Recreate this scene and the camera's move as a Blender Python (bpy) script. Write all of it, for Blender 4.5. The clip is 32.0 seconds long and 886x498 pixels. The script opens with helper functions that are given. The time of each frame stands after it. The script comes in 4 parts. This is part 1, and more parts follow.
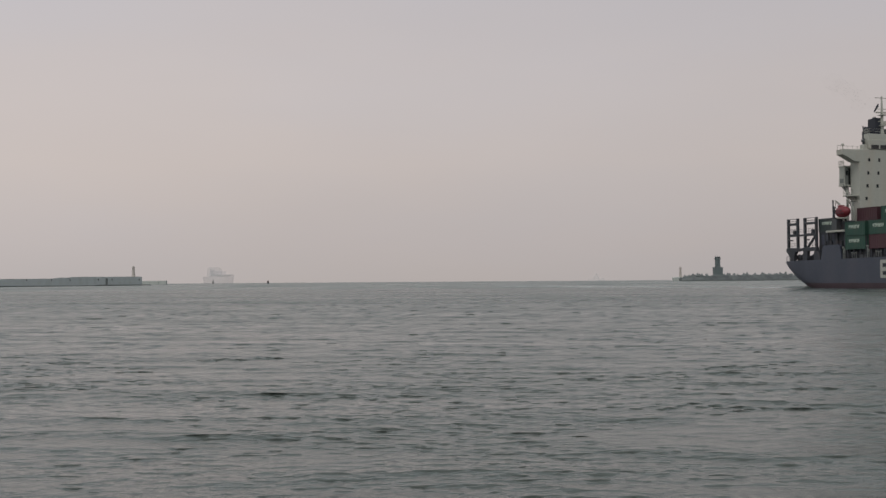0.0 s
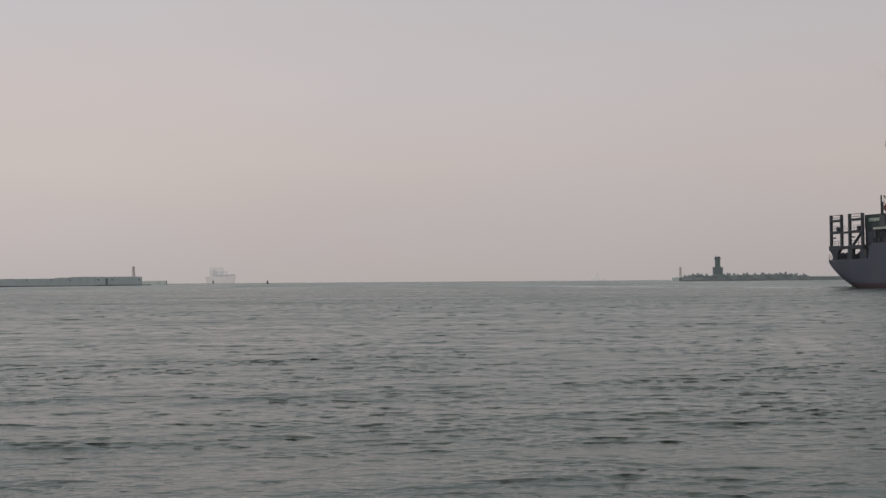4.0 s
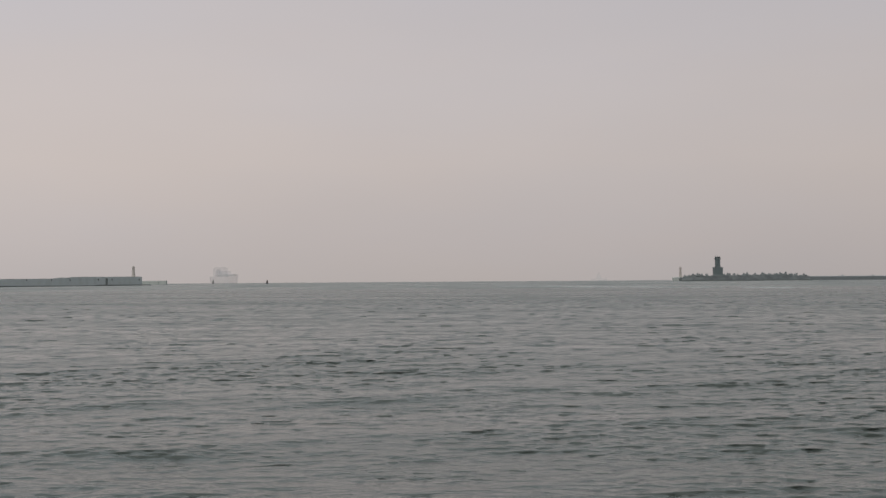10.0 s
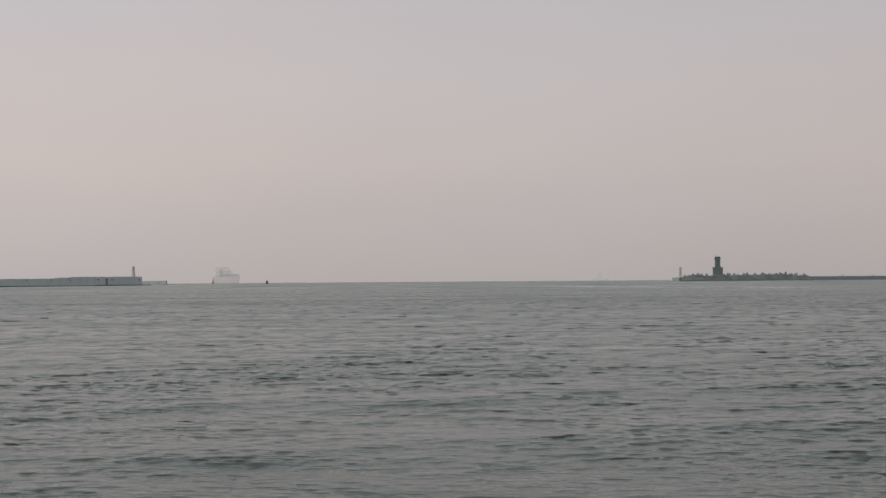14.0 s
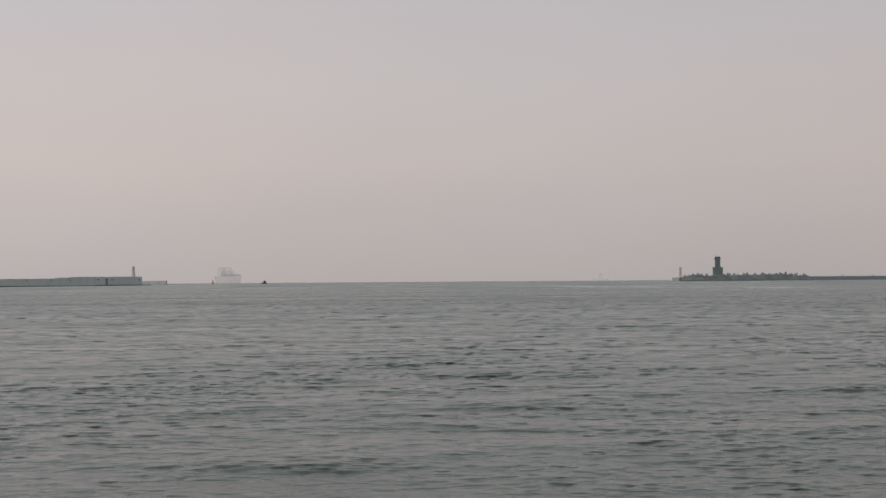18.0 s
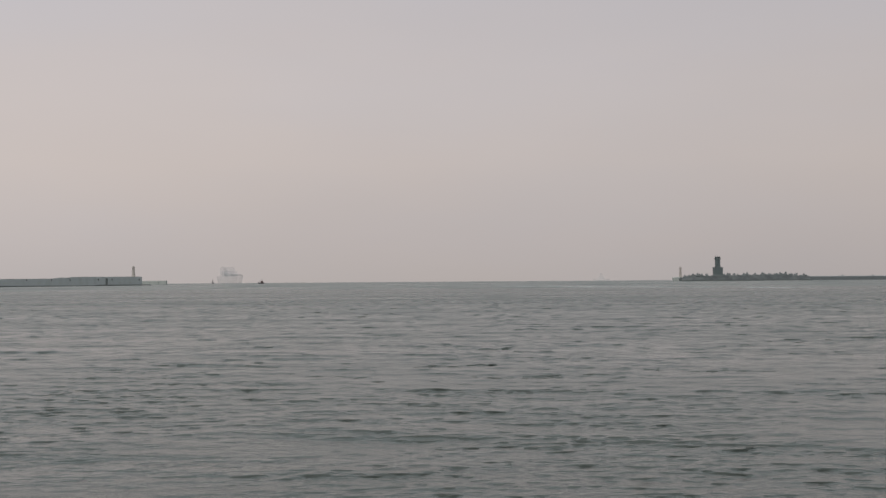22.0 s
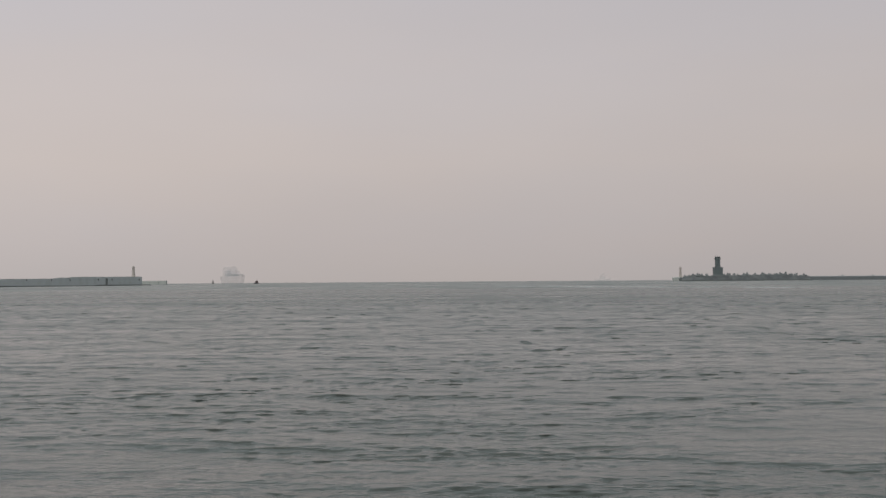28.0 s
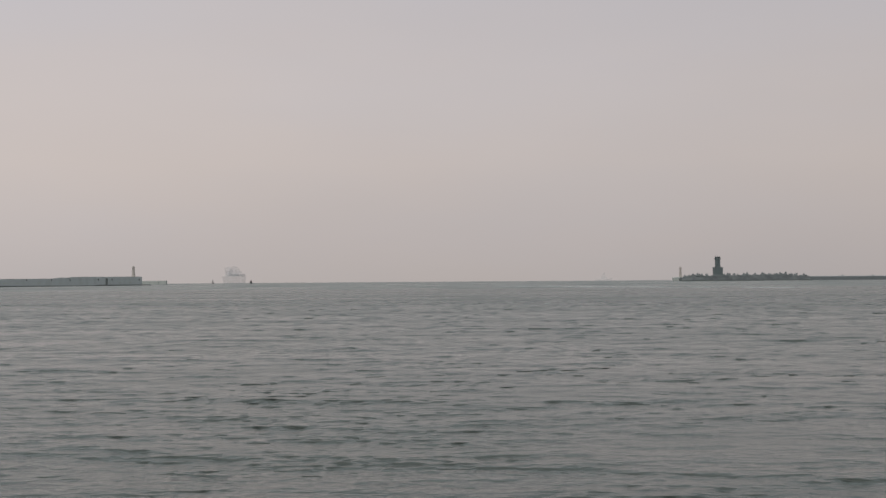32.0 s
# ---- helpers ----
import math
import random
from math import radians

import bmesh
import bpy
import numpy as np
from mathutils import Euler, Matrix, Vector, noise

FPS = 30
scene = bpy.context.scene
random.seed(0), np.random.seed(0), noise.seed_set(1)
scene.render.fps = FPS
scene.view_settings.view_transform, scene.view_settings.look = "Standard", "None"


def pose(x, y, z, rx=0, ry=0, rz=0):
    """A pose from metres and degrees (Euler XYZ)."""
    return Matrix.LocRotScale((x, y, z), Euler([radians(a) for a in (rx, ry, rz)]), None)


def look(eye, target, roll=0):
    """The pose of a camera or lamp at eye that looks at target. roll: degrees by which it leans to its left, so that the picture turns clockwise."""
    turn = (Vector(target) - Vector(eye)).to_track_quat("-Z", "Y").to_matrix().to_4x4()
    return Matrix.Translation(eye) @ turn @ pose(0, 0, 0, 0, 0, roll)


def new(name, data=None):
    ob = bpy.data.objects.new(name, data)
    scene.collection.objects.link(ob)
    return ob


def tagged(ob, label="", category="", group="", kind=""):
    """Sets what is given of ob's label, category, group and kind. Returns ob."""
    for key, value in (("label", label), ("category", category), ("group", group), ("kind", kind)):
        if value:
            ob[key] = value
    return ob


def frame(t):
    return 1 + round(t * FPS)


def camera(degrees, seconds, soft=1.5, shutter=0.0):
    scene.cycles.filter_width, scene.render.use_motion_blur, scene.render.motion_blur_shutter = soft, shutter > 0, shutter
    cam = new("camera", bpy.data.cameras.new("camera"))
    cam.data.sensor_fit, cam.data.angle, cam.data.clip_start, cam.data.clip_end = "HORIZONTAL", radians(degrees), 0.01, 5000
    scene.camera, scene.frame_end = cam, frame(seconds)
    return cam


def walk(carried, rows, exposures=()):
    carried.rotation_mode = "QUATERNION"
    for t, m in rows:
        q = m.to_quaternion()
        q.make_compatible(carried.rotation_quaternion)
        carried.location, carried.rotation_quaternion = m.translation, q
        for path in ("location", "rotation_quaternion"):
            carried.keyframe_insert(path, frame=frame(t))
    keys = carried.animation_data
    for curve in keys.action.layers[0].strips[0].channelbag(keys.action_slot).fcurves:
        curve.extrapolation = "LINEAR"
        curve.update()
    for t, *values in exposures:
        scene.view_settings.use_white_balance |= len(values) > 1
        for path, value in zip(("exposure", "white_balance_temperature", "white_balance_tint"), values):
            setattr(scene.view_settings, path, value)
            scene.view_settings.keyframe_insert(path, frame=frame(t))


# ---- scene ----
EYE = (0.0, 0.0, 2.0)
cam = camera(41.86, 32.0, soft=1.5)
STAND = look(EYE, (0.0, 100.0, 2.0 + 100.0 * 57 / 2050), -0.40)
walk(cam, [(0.0, STAND), (32.0, STAND)])

# ---- world, sun, exposure ----
SUN_UP, SUN_TURN = radians(48), radians(205)
world = bpy.data.worlds.new("overcast_sky")
scene.world = world
world.use_nodes = True
wn, wl = world.node_tree.nodes, world.node_tree.links
wn.clear()
w_out, w_bg = wn.new("ShaderNodeOutputWorld"), wn.new("ShaderNodeBackground")
w_sky = wn.new("ShaderNodeTexSky")
w_sky.sky_type, w_sky.sun_disc = "NISHITA", False
w_sky.sun_elevation, w_sky.sun_rotation = SUN_UP, SUN_TURN
w_sky.dust_density, w_sky.air_density = 6.0, 1.0
w_dim = wn.new("ShaderNodeVectorMath")
w_dim.operation = "SCALE"
w_dim.inputs["Scale"].default_value = 0.08
w_grey = wn.new("ShaderNodeHueSaturation")
w_grey.inputs["Saturation"].default_value = 0.3
w_at, w_sep = wn.new("ShaderNodeTexCoord"), wn.new("ShaderNodeSeparateXYZ")
w_ramp = wn.new("ShaderNodeValToRGB")
stops = [(0.0, (0.492, 0.447, 0.432)), (0.03, (0.525, 0.472, 0.455)), (0.10, (0.573, 0.515, 0.495)),
         (0.16, (0.575, 0.526, 0.519)), (0.24, (0.553, 0.520, 0.534)), (0.29, (0.495, 0.540, 0.556)), (0.45, (0.478, 0.556, 0.583)), (0.7, (0.55, 0.58, 0.594)), (1.0, (0.575, 0.58, 0.59))]
while len(w_ramp.color_ramp.elements) < len(stops):
    w_ramp.color_ramp.elements.new(0.5)
for el, (at, rgb) in zip(w_ramp.color_ramp.elements, stops):
    el.position, el.color = at, (*rgb, 1)
w_map = wn.new("ShaderNodeMapping")
w_map.inputs["Scale"].default_value = (1.2, 1.2, 4.0)
w_noise = wn.new("ShaderNodeTexNoise")
w_noise.inputs["Scale"].default_value, w_noise.inputs["Detail"].default_value = 2.3, 5.0
w_rng = wn.new("ShaderNodeMapRange")
w_rng.inputs["To Min"].default_value, w_rng.inputs["To Max"].default_value = 0.955, 1.045
w_cloud = wn.new("ShaderNodeVectorMath")
w_cloud.operation = "SCALE"
w_mix = wn.new("ShaderNodeMix")
w_mix.data_type = "RGBA"
w_mix.inputs["Factor"].default_value = 0.9
wl.new(w_at.outputs["Generated"], w_sep.inputs[0])
wl.new(w_sep.outputs["Z"], w_ramp.inputs["Fac"])
wl.new(w_at.outputs["Generated"], w_map.inputs[0])
wl.new(w_map.outputs[0], w_noise.inputs["Vector"])
wl.new(w_noise.outputs[0], w_rng.inputs["Value"])
w_drift, w_warm, w_tint = wn.new("ShaderNodeTexNoise"), wn.new("ShaderNodeValToRGB"), wn.new("ShaderNodeVectorMath")
w_drift.inputs["Scale"].default_value, w_drift.inputs["Detail"].default_value = 1.6, 4.0
w_warm.color_ramp.elements[0].position, w_warm.color_ramp.elements[0].color = 0.36, (0.982, 0.995, 1.016, 1)
w_warm.color_ramp.elements[1].position, w_warm.color_ramp.elements[1].color = 0.64, (1.015, 1.0, 0.986, 1)
w_tint.operation = "MULTIPLY"
wl.new(w_map.outputs[0], w_drift.inputs["Vector"])
wl.new(w_drift.outputs[0], w_warm.inputs["Fac"])
wl.new(w_ramp.outputs[0], w_tint.inputs[0])
wl.new(w_warm.outputs[0], w_tint.inputs[1])
wl.new(w_tint.outputs[0], w_cloud.inputs[0])
# the haze is a little brighter towards the sun's side
w_side, w_both = wn.new("ShaderNodeMapRange"), wn.new("ShaderNodeMath")
w_side.inputs["From Min"].default_value, w_side.inputs["From Max"].default_value = -1.0, 1.0
w_side.inputs["To Min"].default_value, w_side.inputs["To Max"].default_value = 1.18, 0.84
w_both.operation = "MULTIPLY"
wl.new(w_sep.outputs["X"], w_side.inputs["Value"])
wl.new(w_rng.outputs[0], w_both.inputs[0])
wl.new(w_side.outputs[0], w_both.inputs[1])
wl.new(w_both.outputs[0], w_cloud.inputs["Scale"])
wl.new(w_sky.outputs[0], w_dim.inputs[0])
wl.new(w_dim.outputs[0], w_grey.inputs["Color"])
wl.new(w_grey.outputs[0], w_mix.inputs[6])
wl.new(w_cloud.outputs[0], w_mix.inputs[7])
wl.new(w_mix.outputs[2], w_bg.inputs["Color"])
w_bg.inputs["Strength"].default_value = 1.0
wl.new(w_bg.outputs[0], w_out.inputs[0])

sun = new("sun", bpy.data.lights.new("sun", "SUN"))
sun.data.energy, sun.data.angle, sun.data.color = 0.6, radians(25), (1.0, 0.96, 0.91)
sun.rotation_euler = Vector((math.sin(SUN_TURN) * math.cos(SUN_UP), math.cos(SUN_TURN) * math.cos(SUN_UP), math.sin(SUN_UP))).to_track_quat("Z", "Y").to_euler()
scene.view_settings.exposure = 0.0


# ---- materials ----
def material(name, base, rough=0.6, metal=0.0, var=0.2, fine=8.0, broad=0.4, bump=0.2, stain=None, streak=1.0, veil=0.0, spec=0.5):
    """Paint, concrete or steel: fine grain, broad blotches, optional stains (rust, weed), run down by streak. veil: see-through share of far, hazy things."""
    m = bpy.data.materials.new(name)
    m.use_nodes = True
    n, l = m.node_tree.nodes, m.node_tree.links
    p = n["Principled BSDF"]
    at = n.new("ShaderNodeTexCoord")
    mp = n.new("ShaderNodeMapping")
    mp.inputs["Scale"].default_value = (1, 1, 1 / streak)
    l.new(at.outputs["Object"], mp.inputs[0])
    big, small = n.new("ShaderNodeTexNoise"), n.new("ShaderNodeTexNoise")
    big.inputs["Scale"].default_value, big.inputs["Detail"].default_value = broad, 6
    small.inputs["Scale"].default_value, small.inputs["Detail"].default_value = fine, 4
    l.new(mp.outputs[0], big.inputs["Vector"])
    l.new(at.outputs["Object"], small.inputs["Vector"])
    add = n.new("ShaderNodeMath")
    add.operation = "ADD"
    l.new(big.outputs[0], add.inputs[0])
    l.new(small.outputs[0], add.inputs[1])
    rng = n.new("ShaderNodeMapRange")
    rng.inputs["From Min"].default_value, rng.inputs["From Max"].default_value = 0.6, 1.4
    rng.inputs["To Min"].default_value, rng.inputs["To Max"].default_value = 1 - var, 1 + var
    l.new(add.outputs[0], rng.inputs["Value"])
    sc = n.new("ShaderNodeVectorMath")
    sc.operation = "SCALE"
    sc.inputs[0].default_value = base
    l.new(rng.outputs[0], sc.inputs["Scale"])
    colour = sc.outputs[0]
    if stain:
        sm = n.new("ShaderNodeMapRange")
        sm.inputs["From Min"].default_value, sm.inputs["From Max"].default_value = 0.52, 0.72
        sm.inputs["To Max"].default_value = stain[3]
        l.new(big.outputs[0], sm.inputs["Value"])
        mx = n.new("ShaderNodeMix")
        mx.data_type = "RGBA"
        mx.inputs[7].default_value = (*stain[:3], 1)
        l.new(sm.outputs[0], mx.inputs["Factor"])
        l.new(colour, mx.inputs[6])
        colour = mx.outputs[2]
    l.new(colour, p.inputs["Base Color"])
    p.inputs["Metallic"].default_value = metal
    p.inputs["Specular IOR Level"].default_value = spec
    rr = n.new("ShaderNodeMapRange")
    rr.inputs["To Min"].default_value, rr.inputs["To Max"].default_value = max(rough - 0.12, 0.03), min(rough + 0.12, 1)
    l.new(small.outputs[0], rr.inputs["Value"])
    l.new(rr.outputs[0], p.inputs["Roughness"])
    if bump:
        b = n.new("ShaderNodeBump")
        b.inputs["Strength"].default_value, b.inputs["Distance"].default_value = bump, 0.05
        l.new(small.outputs[0], b.inputs["Height"])
        l.new(b.outputs[0], p.inputs["Normal"])
    if veil:
        tr, ms = n.new("ShaderNodeBsdfTransparent"), n.new("ShaderNodeMixShader")
        ms.inputs[0].default_value = veil
        l.new(p.outputs[0], ms.inputs[1])
        l.new(tr.outputs[0], ms.inputs[2])
        l.new(ms.outputs[0], n["Material Output"].inputs["Surface"])
    return m


def water_material(name, ripple, rough, base, rough_far=None, broad=False):
    """Turbid harbour water: gloss over a dull green-grey body, ripples at four sizes, patches of finer and coarser chop."""
    m = bpy.data.materials.new(name)
    m.use_nodes = True
    n, l = m.node_tree.nodes, m.node_tree.links
    p = n["Principled BSDF"]
    at = n.new("ShaderNodeTexCoord")
    heights = []
    for scale, stretch, detail, gain in ((1.1, 2.6, 2, 0.34), (3.4, 2.8, 3, 0.26), (9.5, 2.4, 2, 0.12), (24.0, 2.0, 1, 0.05)):
        mp, tx = n.new("ShaderNodeMapping"), n.new("ShaderNodeTexNoise")
        mp.inputs["Scale"].default_value = (1 / stretch, 1, 1)
        mp.inputs["Rotation"].default_value = (0, 0, scale)
        mp.inputs["Rotation"].default_value[2] = 0.12 if scale > 2 else -0.1
        tx.inputs["Scale"].default_value, tx.inputs["Detail"].default_value = scale, detail
        l.new(at.outputs["Object"], mp.inputs[0])
        l.new(mp.outputs[0], tx.inputs["Vector"])
        k = n.new("ShaderNodeMath")
        k.operation = "MULTIPLY"
        k.inputs[1].default_value = gain
        l.new(tx.outputs[0], k.inputs[0])
        heights.append(k.outputs[0])
    relief = heights[0]
    for extra in heights[1:]:
        ad = n.new("ShaderNodeMath")
        ad.operation = "ADD"
        l.new(relief, ad.inputs[0])
        l.new(extra, ad.inputs[1])
        relief = ad.outputs[0]
    gust = n.new("ShaderNodeTexNoise")
    gust.inputs["Scale"].default_value, gust.inputs["Detail"].default_value = 0.06, 4
    l.new(at.outputs["Object"], gust.inputs["Vector"])
    gr = n.new("ShaderNodeMapRange")
    gr.inputs["From Min"].default_value, gr.inputs["From Max"].default_value = 0.3, 0.7
    gr.inputs["To Min"].default_value, gr.inputs["To Max"].default_value = ripple * 0.65, ripple * 1.25
    l.new(gust.outputs[0], gr.inputs["Value"])
    b = n.new("ShaderNodeBump")
    b.inputs["Distance"].default_value = 0.30
    l.new(gr.outputs[0], b.inputs["Strength"])
    l.new(relief, b.inputs["Height"])
    l.new(b.outputs[0], p.inputs["Normal"])
    tint = n.new("ShaderNodeMix")
    tint.data_type = "RGBA"
    tint.inputs[6].default_value = (*base, 1)
    tint.inputs[7].default_value = (base[0] * 1.2, base[1] * 1.2, base[2] * 1.1, 1)
    l.new(gust.outputs[0], tint.inputs["Factor"])
    l.new(tint.outputs[2], p.inputs["Base Color"])
    val = n.new("ShaderNodeValue")
    val.outputs[0].default_value = rough
    base_rough = val.outputs[0]
    if rough_far:
        # ripples finer than the mesh roughen the open reach
        sp, fr = n.new("ShaderNodeSeparateXYZ"), n.new("ShaderNodeMapRange")
        fr.inputs["From Min"].default_value, fr.inputs["From Max"].default_value = 20, 130
        fr.inputs["To Min"].default_value, fr.inputs["To Max"].default_value = rough, rough_far
        l.new(at.outputs["Object"], sp.inputs[0])
        l.new(sp.outputs["Y"], fr.inputs["Value"])
        base_rough = fr.outputs[0]
    # wind streaks: long bands of smoother and rougher water
    parts = []
    for across, along, gain in ((0.05, 0.009, 0.14), (0.014, 0.004, 0.12)) if broad else ((0.02, 0.06, 0.10), (0.12, 0.45, 0.08)):
        mp, tx, k = n.new("ShaderNodeMapping"), n.new("ShaderNodeTexNoise"), n.new("ShaderNodeMapRange")
        mp.inputs["Scale"].default_value = (across, along, 1)
        tx.inputs["Scale"].default_value, tx.inputs["Detail"].default_value = 1.0, 4
        k.inputs["From Min"].default_value, k.inputs["From Max"].default_value = 0.3, 0.7
        k.inputs["To Min"].default_value, k.inputs["To Max"].default_value = -gain / 2, gain / 2
        l.new(at.outputs["Object"], mp.inputs[0])
        l.new(mp.outputs[0], tx.inputs["Vector"])
        l.new(tx.outputs[0], k.inputs["Value"])
        parts.append(k.outputs[0])
    for extra in parts:
        ad = n.new("ShaderNodeMath")
        ad.operation = "ADD"
        l.new(base_rough, ad.inputs[0])
        l.new(extra, ad.inputs[1])
        base_rough = ad.outputs[0]
    l.new(base_rough, p.inputs["Roughness"])
    p.inputs["IOR"].default_value = 1.333
    return m


M_WAVE = water_material("harbour_water", 0.46, 0.175, (0.062, 0.073, 0.069), rough_far=0.27)
M_FAR = water_material("open_water", 0.15, 0.305, (0.062, 0.092, 0.090), broad=True)
M_SLICK = material("wake_foam", (0.36, 0.375, 0.37), 0.6, var=0.4, fine=0.6, broad=0.08, bump=0.3)
M_HULL = material("hull_paint", (0.060, 0.068, 0.094), 0.5, var=0.30, fine=3, broad=0.25, bump=0.05, stain=(0.10, 0.05, 0.03, 0.12), streak=4)
M_BOOT = material("red_boot_paint", (0.058, 0.034, 0.043), 0.6, var=0.3, fine=3, broad=0.4, bump=0.05, stain=(0.05, 0.05, 0.04, 0.5), streak=3)
M_DECK = material("deck_paint", (0.10, 0.05, 0.045), 0.7)
M_DECK_GREY = material("grey_deck_paint", (0.075, 0.08, 0.085), 0.6, var=0.2, fine=3, broad=0.5, bump=0.05, stain=(0.12, 0.07, 0.05, 0.3), streak=3)
# slate colour carries the shade that lies on the stern container
M_SHADED_BOX = material("container_shaded_slate", (0.040, 0.055, 0.056), 0.55, var=0.2, fine=3, broad=0.5, bump=0.04, stain=(0.05, 0.03, 0.02, 0.3), streak=3)
M_WHITE = material("ship_white", (0.42, 0.42, 0.375), 0.5, var=0.08, fine=2, broad=0.3, bump=0.03, stain=(0.35, 0.24, 0.15, 0.25), streak=5)
M_PALE = material("worn_pale_paint", (0.20, 0.21, 0.20), 0.6, var=0.2, fine=4, broad=0.6, bump=0.05, stain=(0.12, 0.07, 0.05, 0.4), streak=3)
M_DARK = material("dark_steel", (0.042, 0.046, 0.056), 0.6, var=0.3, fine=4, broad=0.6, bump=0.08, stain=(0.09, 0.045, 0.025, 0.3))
M_GLASS = material("dark_glass", (0.015, 0.018, 0.022), 0.12, var=0.1, bump=0)
M_GREEN = material("container_green", (0.024, 0.072, 0.053), 0.55, var=0.2, fine=3, broad=0.5, bump=0.04, stain=(0.10, 0.06, 0.04, 0.15), streak=3)
M_RED = material("container_maroon", (0.066, 0.023, 0.031), 0.55, var=0.2, fine=3, broad=0.5, bump=0.04, stain=(0.05, 0.03, 0.02, 0.3), streak=3)
M_LABEL = material("pale_lettering", (0.45, 0.52, 0.45), 0.6, var=0.1, bump=0)
M_BOAT = material("lifeboat_orange", (0.19, 0.020, 0.030), 0.5, var=0.25, fine=2.5, broad=0.9, bump=0.02, stain=(0.09, 0.03, 0.03, 0.5), streak=2)
M_FUNNEL = material("funnel_paint", (0.016, 0.019, 0.030), 0.5, var=0.2, bump=0.03)
# base colour lightened in place of the haze before the caissons
M_CONC = material("weathered_concrete", (0.55, 0.575, 0.58), 0.85, var=0.16, fine=1.2, broad=0.08, bump=0.3, stain=(0.26, 0.28, 0.26, 0.4), streak=3)
M_CONC_WET = material("wet_concrete", (0.07, 0.078, 0.075), 0.6, var=0.3, fine=1.2, broad=0.15, bump=0.4, stain=(0.05, 0.06, 0.04, 0.6))
# darker concrete with parapet shadow and notch shade in its colour
M_CONC_SHADE = material("shade_toned_concrete", (0.17, 0.18, 0.175), 0.85, var=0.2, fine=1, broad=0.1, bump=0.2)
M_CONC_FAR = material("pale_concrete", (0.50, 0.52, 0.49), 0.85, var=0.1, fine=1, broad=0.1, bump=0.2)
M_ARMOUR = material("armour_concrete", (0.195, 0.212, 0.218), 0.9, var=0.2, fine=1.5, broad=0.2, bump=0.2, stain=(0.12, 0.135, 0.135, 0.4))
M_RUBBLE = material("packed_rubble", (0.125, 0.137, 0.140), 0.95, var=0.45, fine=0.45, broad=0.12, bump=0.8, stain=(0.20, 0.21, 0.20, 0.5))
M_POD = material("dry_armour_concrete", (0.200, 0.218, 0.218), 0.9, var=0.25, fine=1.5, broad=0.2, bump=0.2, stain=(0.14, 0.155, 0.15, 0.4))
M_TOWER = material("tower_render", (0.145, 0.172, 0.175), 0.8, var=0.15, fine=1.5, broad=0.15, bump=0.2, stain=(0.10, 0.12, 0.12, 0.4), streak=3)
M_LIGHT = material("lighthouse_paint", (0.50, 0.45, 0.41), 0.6, var=0.1, fine=2, broad=0.3, bump=0.05, stain=(0.2, 0.18, 0.14, 0.3), streak=4)
M_CABIN = material("cabin_paint", (0.16, 0.10, 0.095), 0.6, var=0.2, bump=0.05)
M_BUOY = material("buoy_paint", (0.085, 0.092, 0.095), 0.5)
# distance haze is put into these pale blue-grey colours and their see-through share
M_HAZE = material("far_ship_haze", (0.43, 0.475, 0.50), 0.8, var=0.05, bump=0, veil=0.85, spec=0.0)
M_HAZE_TOP = material("far_cargo_haze", (0.52, 0.565, 0.595), 0.8, var=0.05, bump=0, veil=0.885, spec=0.0)
M_HAZE_TWO = material("farther_ship_haze", (0.60, 0.72, 0.74), 0.8, var=0.05, bump=0, veil=0.93, spec=0.0)


# ---- mesh helpers ----
def part(name, bm, mat, parent=None, label="", smooth=False):
    me = bpy.data.meshes.new(name)
    bm.normal_update()
    bm.to_mesh(me)
    bm.free()
    if smooth:
        me.polygons.foreach_set("use_smooth", [True] * len(me.polygons))
    me.materials.append(mat)
    ob = new(name, me)
    ob.parent = parent
    return tagged(ob, label)


def thing(name, at=(0, 0, 0), turn=0.0, label="", category="", group="", kind=""):
    ob = new(name)
    ob.matrix_basis = pose(*at, 0, 0, turn)
    return tagged(ob, label, category, group, kind)


def box(bm, x0, x1, y0, y1, z0, z1, bevel=0.0):
    vs = [bm.verts.new(p) for p in ((x0, y0, z0), (x1, y0, z0), (x1, y1, z0), (x0, y1, z0), (x0, y0, z1), (x1, y0, z1), (x1, y1, z1), (x0, y1, z1))]
    fs = [bm.faces.new([vs[i] for i in q]) for q in ((3, 2, 1, 0), (4, 5, 6, 7), (0, 1, 5, 4), (1, 2, 6, 5), (2, 3, 7, 6), (3, 0, 4, 7))]
    if bevel:
        es = {e for f in fs for e in f.edges}
        bmesh.ops.bevel(bm, geom=list(es), offset=bevel, segments=1, affect="EDGES", profile=0.5)
    return bm


def prism(bm, outline, y0, y1, axis="y"):
    """Extrude an outline of (a, z) pairs between two values of the other horizontal axis."""
    put = (lambda a, z, y: (a, y, z)) if axis == "y" else (lambda a, z, y: (y, a, z))
    lo, hi = [bm.verts.new(put(a, z, y0)) for a, z in outline], [bm.verts.new(put(a, z, y1)) for a, z in outline]
    k = len(outline)
    bm.faces.new(lo)
    bm.faces.new(hi[::-1])
    for i in range(k):
        bm.faces.new((lo[i], hi[i], hi[(i + 1) % k], lo[(i + 1) % k]))
    bmesh.ops.recalc_face_normals(bm, faces=bm.faces[:])
    return bm


